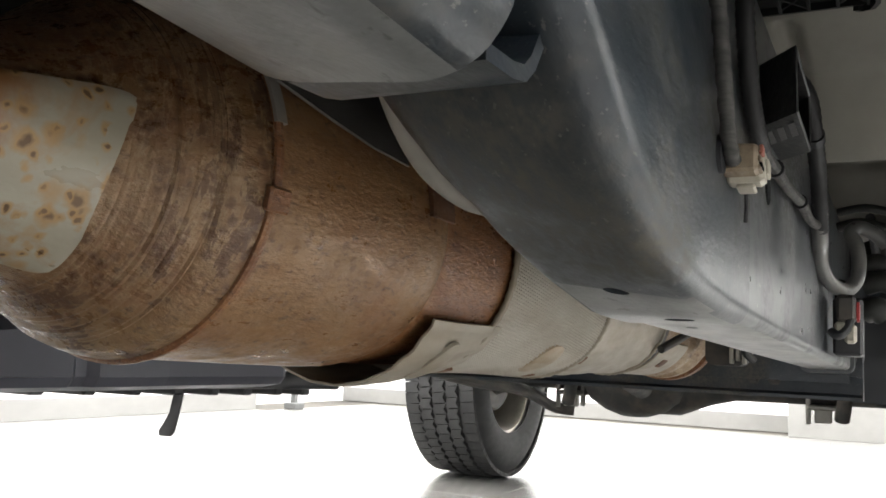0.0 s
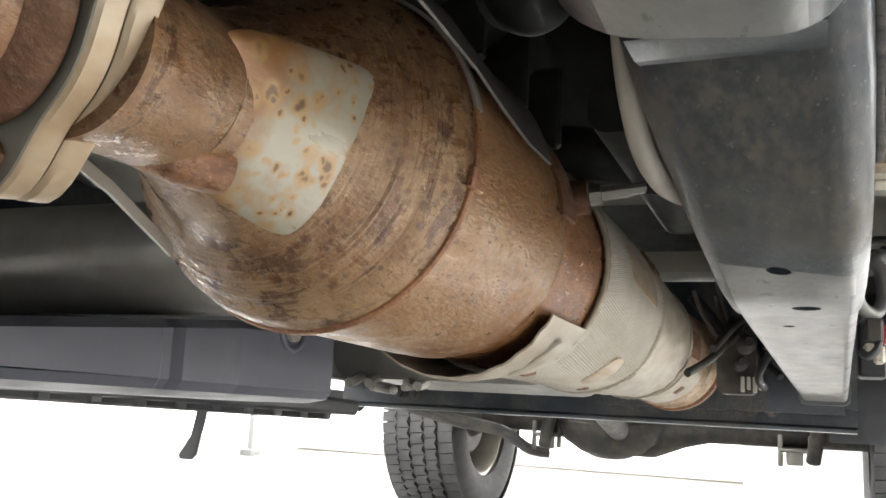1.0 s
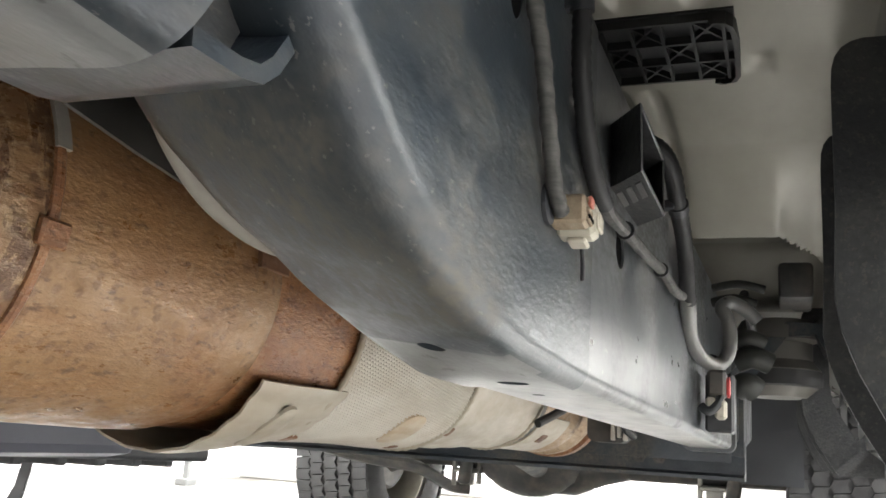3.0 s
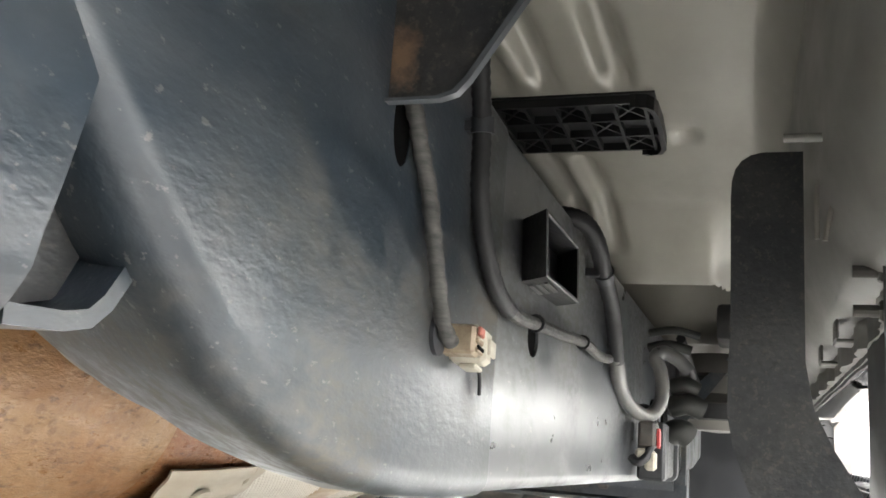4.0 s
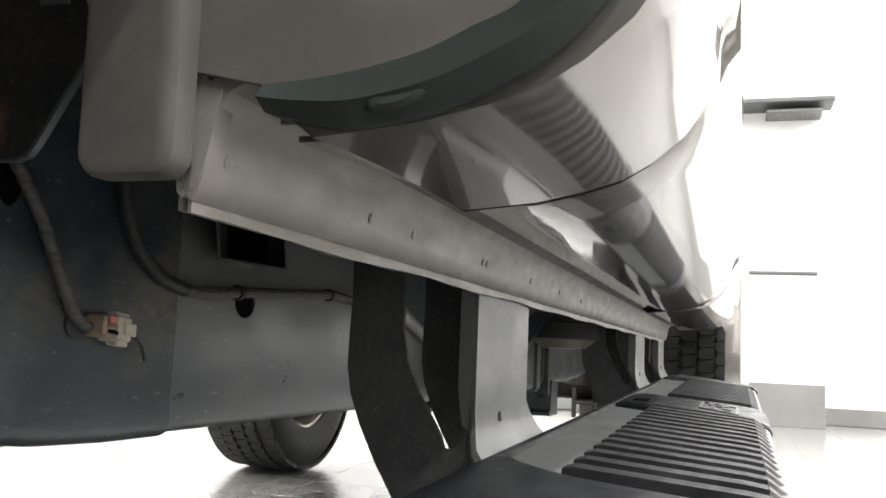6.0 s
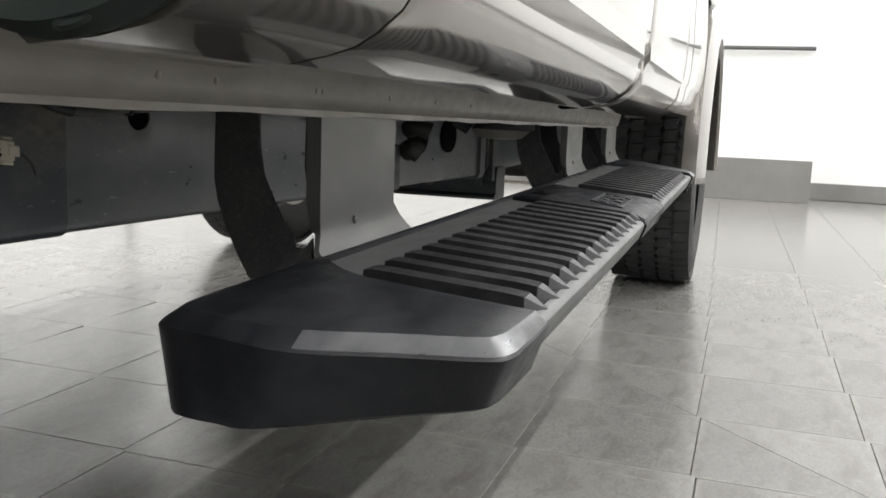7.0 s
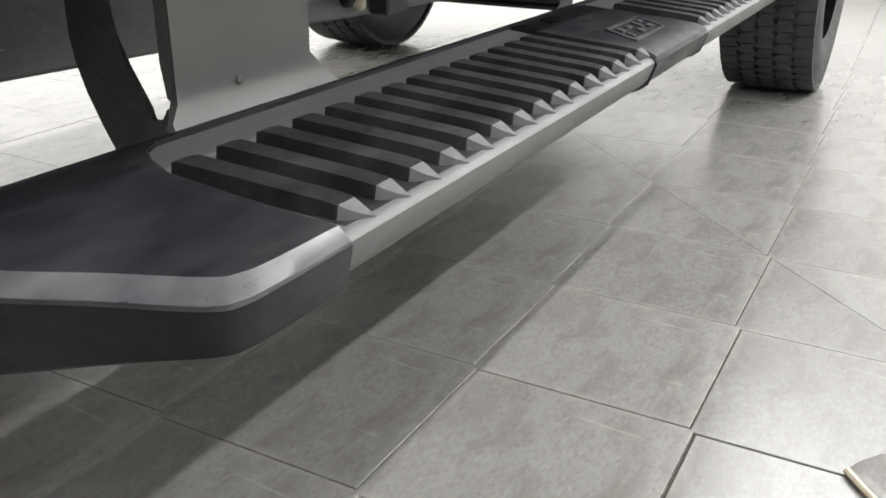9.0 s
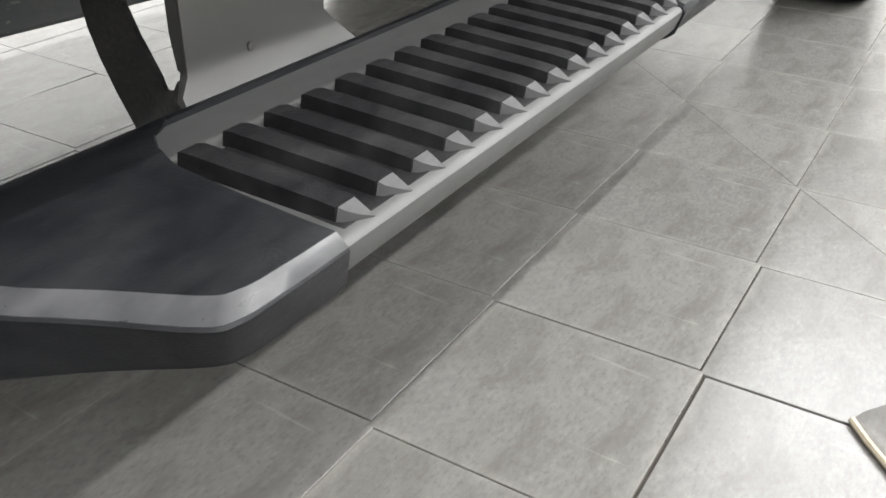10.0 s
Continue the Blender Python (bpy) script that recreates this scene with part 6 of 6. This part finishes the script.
loft(bm, [[(x, y - 0.012 * max(0.0, (x + 0.26) / 0.13) * (1 if y < 1.3 else -1), z - (0.003 if k in (0, 5) else 0.0)) for x, z in padline] for k, y in enumerate((1.222, 1.226, 1.29, 1.36, 1.414, 1.418))])
pad = part("middle_pad", bm, M_STEP, step, "smooth black plastic pad", lean=False)
bm = B()


def badge_bar(u0, u1, w0, w1):
    """A bar in the badge's slanted frame: u along the step, w across it."""
    rings = []
    for u in (u0, u1):
        ring = []
        for w, up in ((w0, 0.0), (w0, 1.0), (w1, 1.0), (w1, 0.0)):
            x = -0.2095 + 0.045 * w
            ring.append((x, 1.275 + 0.115 * u - 0.030 * w, step_top(x) + 0.0045 + 0.0045 * up))
        rings.append(ring)
    loft(bm, rings)


for u0, u1, w0, w1 in ((0, 1, 0, 0.08), (0, 1, 0.92, 1), (0, 0.045, 0, 1), (0.955, 1, 0, 1), (0.14, 0.26, 0.2, 0.45), (0.14, 0.2, 0.55, 0.8), (0.36, 0.5, 0.25, 0.4), (0.42, 0.55, 0.58, 0.8), (0.62, 0.7, 0.2, 0.6), (0.74, 0.88, 0.55, 0.75), (0.78, 0.9, 0.2, 0.35)):
    badge_bar(u0, u1, w0, w1)
part("raised_badge", bm, M_SHEEN, pad, "raised outline badge", lean=False, smooth=False)
bm = B()
box(bm, (-0.283, 1.262, 0.4662), (-0.266, 1.296, 0.4676), 0.0004)
part("pad_slot", bm, M_HOLE, pad, lean=False)
# far step on the other side
bm = B()
loft(bm, [[(x, y, z) for x, z in TOP] for y in (0.5, 1.2, 1.9, 2.5)])
part("side_step", mirrored(bm), M_STEP, truck, "black side step of the far side")

# ---- rear axle and wheels ----
def wheel(x, y, out):
    """Tyre with lugs, steel rim; out is the side that faces away from the truck."""
    R, W2 = 0.385, 0.132
    bm = B()
    prof = [(-W2 + 0.012, 0.225), (-W2, 0.26), (-W2 - 0.004, 0.30), (-W2 + 0.004, 0.345), (-W2 + 0.022, 0.372), (-W2 + 0.03, 0.3745), (W2 - 0.03, 0.3745), (W2 - 0.022, 0.372), (W2 - 0.004, 0.345), (W2 + 0.004, 0.30), (W2, 0.26), (W2 - 0.012, 0.225)]
    lathe(bm, (x, y, R), (1, 0, 0), prof, 72, False)
    tyre = part("wheel", bm, M_TYRE, truck, "all-terrain tyre on a pale steel rim", lean=False)
    bm = B()
    for k in range(62):
        a0 = 2 * math.pi * k / 62
        for row, (u0, u1) in enumerate(((-0.128, -0.078), (-0.069, -0.030), (-0.021, 0.021), (0.030, 0.069), (0.078, 0.128))):
            sh = (0.5 if row % 2 else 0.0) * 2 * math.pi / 62
            step_a = 2 * math.pi / 62
            vs = []
            for rr in (0.366 if row in (0, 4) else 0.372, 0.3862 - (0.006 if row in (0, 4) else 0)):
                ring = []
                lo = [u0 + (0.0 if row == 0 else z) for z in (0.005, -0.004, 0.005)]
                hi = [u1 + (0.0 if row == 4 else z) for z in (0.005, -0.004, 0.005)]
                for u, da in ((lo[0], -0.46), (hi[0], -0.46), (hi[1], 0.0), (hi[2], 0.46), (lo[2], 0.46), (lo[1], 0.0)):
                    a = a0 + sh + da * step_a + (0.30 * step_a * (u / 0.13))
                    ring.append((x + u, y + rr * math.sin(a), R + rr * math.cos(a)))
                vs.append(ring)
            loft(bm, vs)
    tagged(part("tread_pattern", bm, M_TYRE, tyre, smooth=False, lean=False), kind="stuff")
    bm = B()
    s = 1 if out > 0 else -1
    lathe(bm, (x, y, R), (s, 0, 0), [(-0.118, 0.226), (-0.122, 0.236), (-0.114, 0.24), (-0.108, 0.218), (-0.09, 0.205), (0.03, 0.2), (0.05, 0.17), (0.06, 0.10), (0.045, 0.06), (0.045, 0.0)], 64, False)
    part("rim", bm, M_RIM, tyre, "pale dusty steel rim", lean=False)
    bm = B()
    lathe(bm, (x, y, R), (-s, 0, 0), [(-0.02, 0.15), (0.05, 0.15), (0.06, 0.14), (0.062, 0.09), (0.10, 0.07)], 40)
    part("brake_drum", bm, M_AXLE, tyre, lean=False)


wheel(-0.306, 3.32, 1)
wheel(-1.835, 3.32, -1)
# Front wheels out of view, added to shade the arch and sill.
wheel(-0.306, -0.215, 1)
wheel(-1.835, -0.215, -1)
bm = B()
lathe(bm, (-1.72, 3.32, 0.375), (1, 0, 0), [(0, 0.05), (0.03, 0.042), (0.25, 0.045), (0.32, 0.07), (0.40, 0.11), (0.62, 0.11), (0.72, 0.07), (0.8, 0.05), (1.38, 0.044)], 28)
axle = part("rear_axle", bm, M_AXLE, truck, "black rear axle tube", lean=False)
bm = B()
loft(bm, [[(-1.24 + 0.17 * sx * k, 3.26 + 0.13 * sy * k, z) for sx, sy in ((math.cos(t), math.sin(t)) for t in (2 * math.pi * i / 20 for i in range(20)))] for z, k in ((0.47, 0.9), (0.37, 1.12), (0.31, 0.92), (0.275, 0.6), (0.256, 0.28), (0.253, 0.1))])
part("differential", bm, M_AXLE, axle, "dark differential housing", lean=False)
for x in (-0.645, -1.46):
    bm = B()
    loft(bm, [[(x + dx, yy, z + dz) for dx, dz in ((-0.03, 0), (0.03, 0), (0.03, 0.03), (-0.03, 0.03))] for yy, z in ((2.45, 0.46), (2.8, 0.41), (3.1, 0.385), (3.32, 0.38), (3.6, 0.39), (4.1, 0.45))])
    part("leaf_spring", bm, M_AXLE, axle, lean=False)
    bm = B()
    box(bm, (x - 0.05, 3.22, 0.315), (x + 0.05, 3.40, 0.33), 0.004)
    box(bm, (x - 0.03, 3.24, 0.275), (x + 0.02, 3.27, 0.32), 0.004)
    box(bm, (x - 0.055, 3.23, 0.27), (x - 0.04, 3.245, 0.37), 0.003)
    box(bm, (x + 0.035, 3.23, 0.28), (x + 0.05, 3.245, 0.37), 0.003)
    part("spring_plate", bm, M_CAST, axle, "pale spring clamp plate", lean=False)
    bm = B()
    tube(bm, [(x + 0.05 if x > MID else x - 0.0, 3.2, 0.29), (x + 0.1, 3.05, 0.6)], 0.022, 14, 0)
    part("shock_absorber", bm, M_AXLE, axle, lean=False)
bm = B()
tube(bm, [(-1.2, 3.2, 0.40), (-1.1, 2.4, 0.47), (-1.05, 1.6, 0.56)], 0.036, 20, 0)
part("propeller_shaft", bm, M_AXLE, truck)
# brake hose and stay by the far wheel
bm = B()
tube(bm, [(-1.66, 2.45, 0.40), (-1.6, 2.7, 0.36), (-1.55, 3.0, 0.33), (-1.53, 3.25, 0.27), (-1.47, 3.3, 0.26)], 0.02, 10, 6)
part("shackle_arm", bm, M_AXLE, truck, lean=False)

# silver lever cluster behind the filter
rnd = random.Random(21)
cluster = None
for k in range(7):
    bm = B()
    t = k / 17
    p = Vector((-1.15 + 0.26 * t + rnd.uniform(-0.006, 0.006), 1.20 + 0.03 * math.sin(7 * t), 0.428 - 0.014 * t + rnd.uniform(-0.008, 0.008)))
    r = rnd.uniform(0.005, 0.0085)
    lathe(bm, p, (rnd.uniform(-0.5, 0.5), -1, rnd.uniform(-0.5, 0.2)), [(-0.02, r * 1.1), (0.006, r * 1.1), (0.008, r), (0.014, r), (0.015, r * 0.6)], 9)
    ob = part("casing_bolt" if cluster else "gear_casing", bm, M_CAST, cluster or truck)
    cluster = cluster or ob
bm = B()
loft(bm, [[(x, y, z) for x, z in round_rect(-1.2, -0.88, 0.435, 0.60, 0.03)] for y in (1.22, 1.25, 1.5)])
part("casing_half", bm, M_CAST, cluster)

# ---- loose slab on the floor ----
board = tagged(new("loose_slab"), "grey loose tile offcut with a pale broken edge", "slab")
board.location = (0.118, 1.257, 0.0)
bm = B()
rnd = random.Random(4)
edge = [Vector((0.0, 0.0, 0))] + [Vector((0.047 * t * 2.4 + rnd.uniform(-0.002, 0.002), -0.058 * t * 2.4 + rnd.uniform(-0.002, 0.002), 0)) for t in (0.2, 0.4, 0.6, 0.8, 1.0)]
plan = edge + [Vector((0.35, -0.06, 0)), Vector((0.30, 0.14, 0)), Vector((0.03, 0.05, 0)), Vector((0.008, 0.02, 0))]
loft(bm, [[(p.x, p.y, 0.0005) for p in plan], [(p.x, p.y, 0.006) for p in plan], [(p.x * 0.985 + 0.003, p.y * 0.985, 0.0075) for p in plan]])
part("slab_body", bm, M_TILE_FAR, board, lean=False)
bm = B()
tube(bm, [(p.x - 0.001, p.y - 0.001, 0.005) for p in edge], 0.0045, 7, 3)
part("broken_edge", bm, M_EDGE, board, "pale broken edge", lean=False)

# ---- floor tiles ----
TILE = 0.30


def tile_mesh(outline, name):
    bm = B()
    cx, cy = sum(p[0] for p in outline) / len(outline), sum(p[1] for p in outline) / len(outline)
    rings = []
    for inset, z in ((0.0, -0.006), (0.0, -0.0007), (0.0008, 0.0)):
        rings.append([(x + (cx - x) * inset / 0.15, y + (cy - y) * inset / 0.15, z) for x, y in outline])
    loft(bm, rings)
    me = bpy.data.meshes.new(name)
    bm.to_mesh(me)
    bm.free()
    me.materials.append(M_TILE)
    return me


h = TILE / 2 - 0.0006
GAP = 0.0016  # some joints have lost their filler


def worn_tile(left, right, near, far):
    """A square tile chipped back along the joints that stand open."""
    return tile_mesh([(-h + left, -h + near), (h - right, -h + near), (h - right, h - far), (-h + left, h - far)], "tile")


whole = worn_tile(0, 0, 0, 0)
chipped = {(1, 0): worn_tile(GAP, 0, GAP, 0), (0, 0): worn_tile(0, 0, 0.0009, 0), (1, -1): worn_tile(GAP, 0, 0, GAP), (0, -1): worn_tile(0, GAP * 1.3, 0, 0.0009), (-1, -1): worn_tile(0, 0.0006, 0, 0), (0, -2): worn_tile(0, GAP, 0, 0.0008),
           (0, 1): worn_tile(0, 0.0008, 0, 0), (0, 2): worn_tile(0.0005, 0.0008, 0, 0), (-1, 3): worn_tile(0, 0.0012, 0, 0), (0, 3): worn_tile(0, 0, 0, 0), (-1, -2): worn_tile(0, 0, 0, 0.0010)}
halves = [tile_mesh([(-h, -h), (h - 0.0005, -h), (-h, h - 0.0005)], "tile"), tile_mesh([(h, h), (-h + 0.0005, h), (h, -h + 0.0005)], "tile")]
ACROSS, AHEAD = Vector((0.2962, -0.0095, 0)), Vector((-0.0076, 0.3015, 0))  # one tile on, across and along the hall
G = Matrix(((ACROSS.x / TILE, AHEAD.x / TILE, 0, -0.056), (ACROSS.y / TILE, AHEAD.y / TILE, 0, 1.257), (0, 0, 1, 0), (0, 0, 0, 1)))
floor_ob = bpy.data.objects["floor"]
rest_v, rest_f = [], []
rnd = random.Random(2)
for i in range(-17, 20):
    for j in range(-23, 21):
        m = G @ Matrix.Translation(((i - 0.5) * TILE, (j + 0.5) * TILE, rnd.uniform(-0.0004, 0.0)))
        c = m.translation
        if not (X0 < c.x < X1 and Y0 < c.y < Y1 + 0.1):
            continue
        kinds = halves if i + j == 2 and -3 < i < 4 else [chipped.get((i, j), whole)]
        if -1.6 < c.x < 1.6 and 0.2 < c.y < 4.6:
            for data in kinds:
                ob = new("tile", data)
                ob.parent, ob.matrix_basis = floor_ob, m
        else:
            for data in kinds:
                n = len(rest_v)
                rest_v += [m @ v.co for v in data.vertices]
                rest_f += [[n + k for k in p.vertices] for p in data.polygons]
me = bpy.data.meshes.new("far_tiles")
me.from_pydata([tuple(v) for v in rest_v], [], rest_f)
me.materials.append(M_TILE_FAR)
far = new("far_tiles", me)
far.parent = floor_ob
tagged(far, "grey porcelain floor tiles further off", kind="stuff")
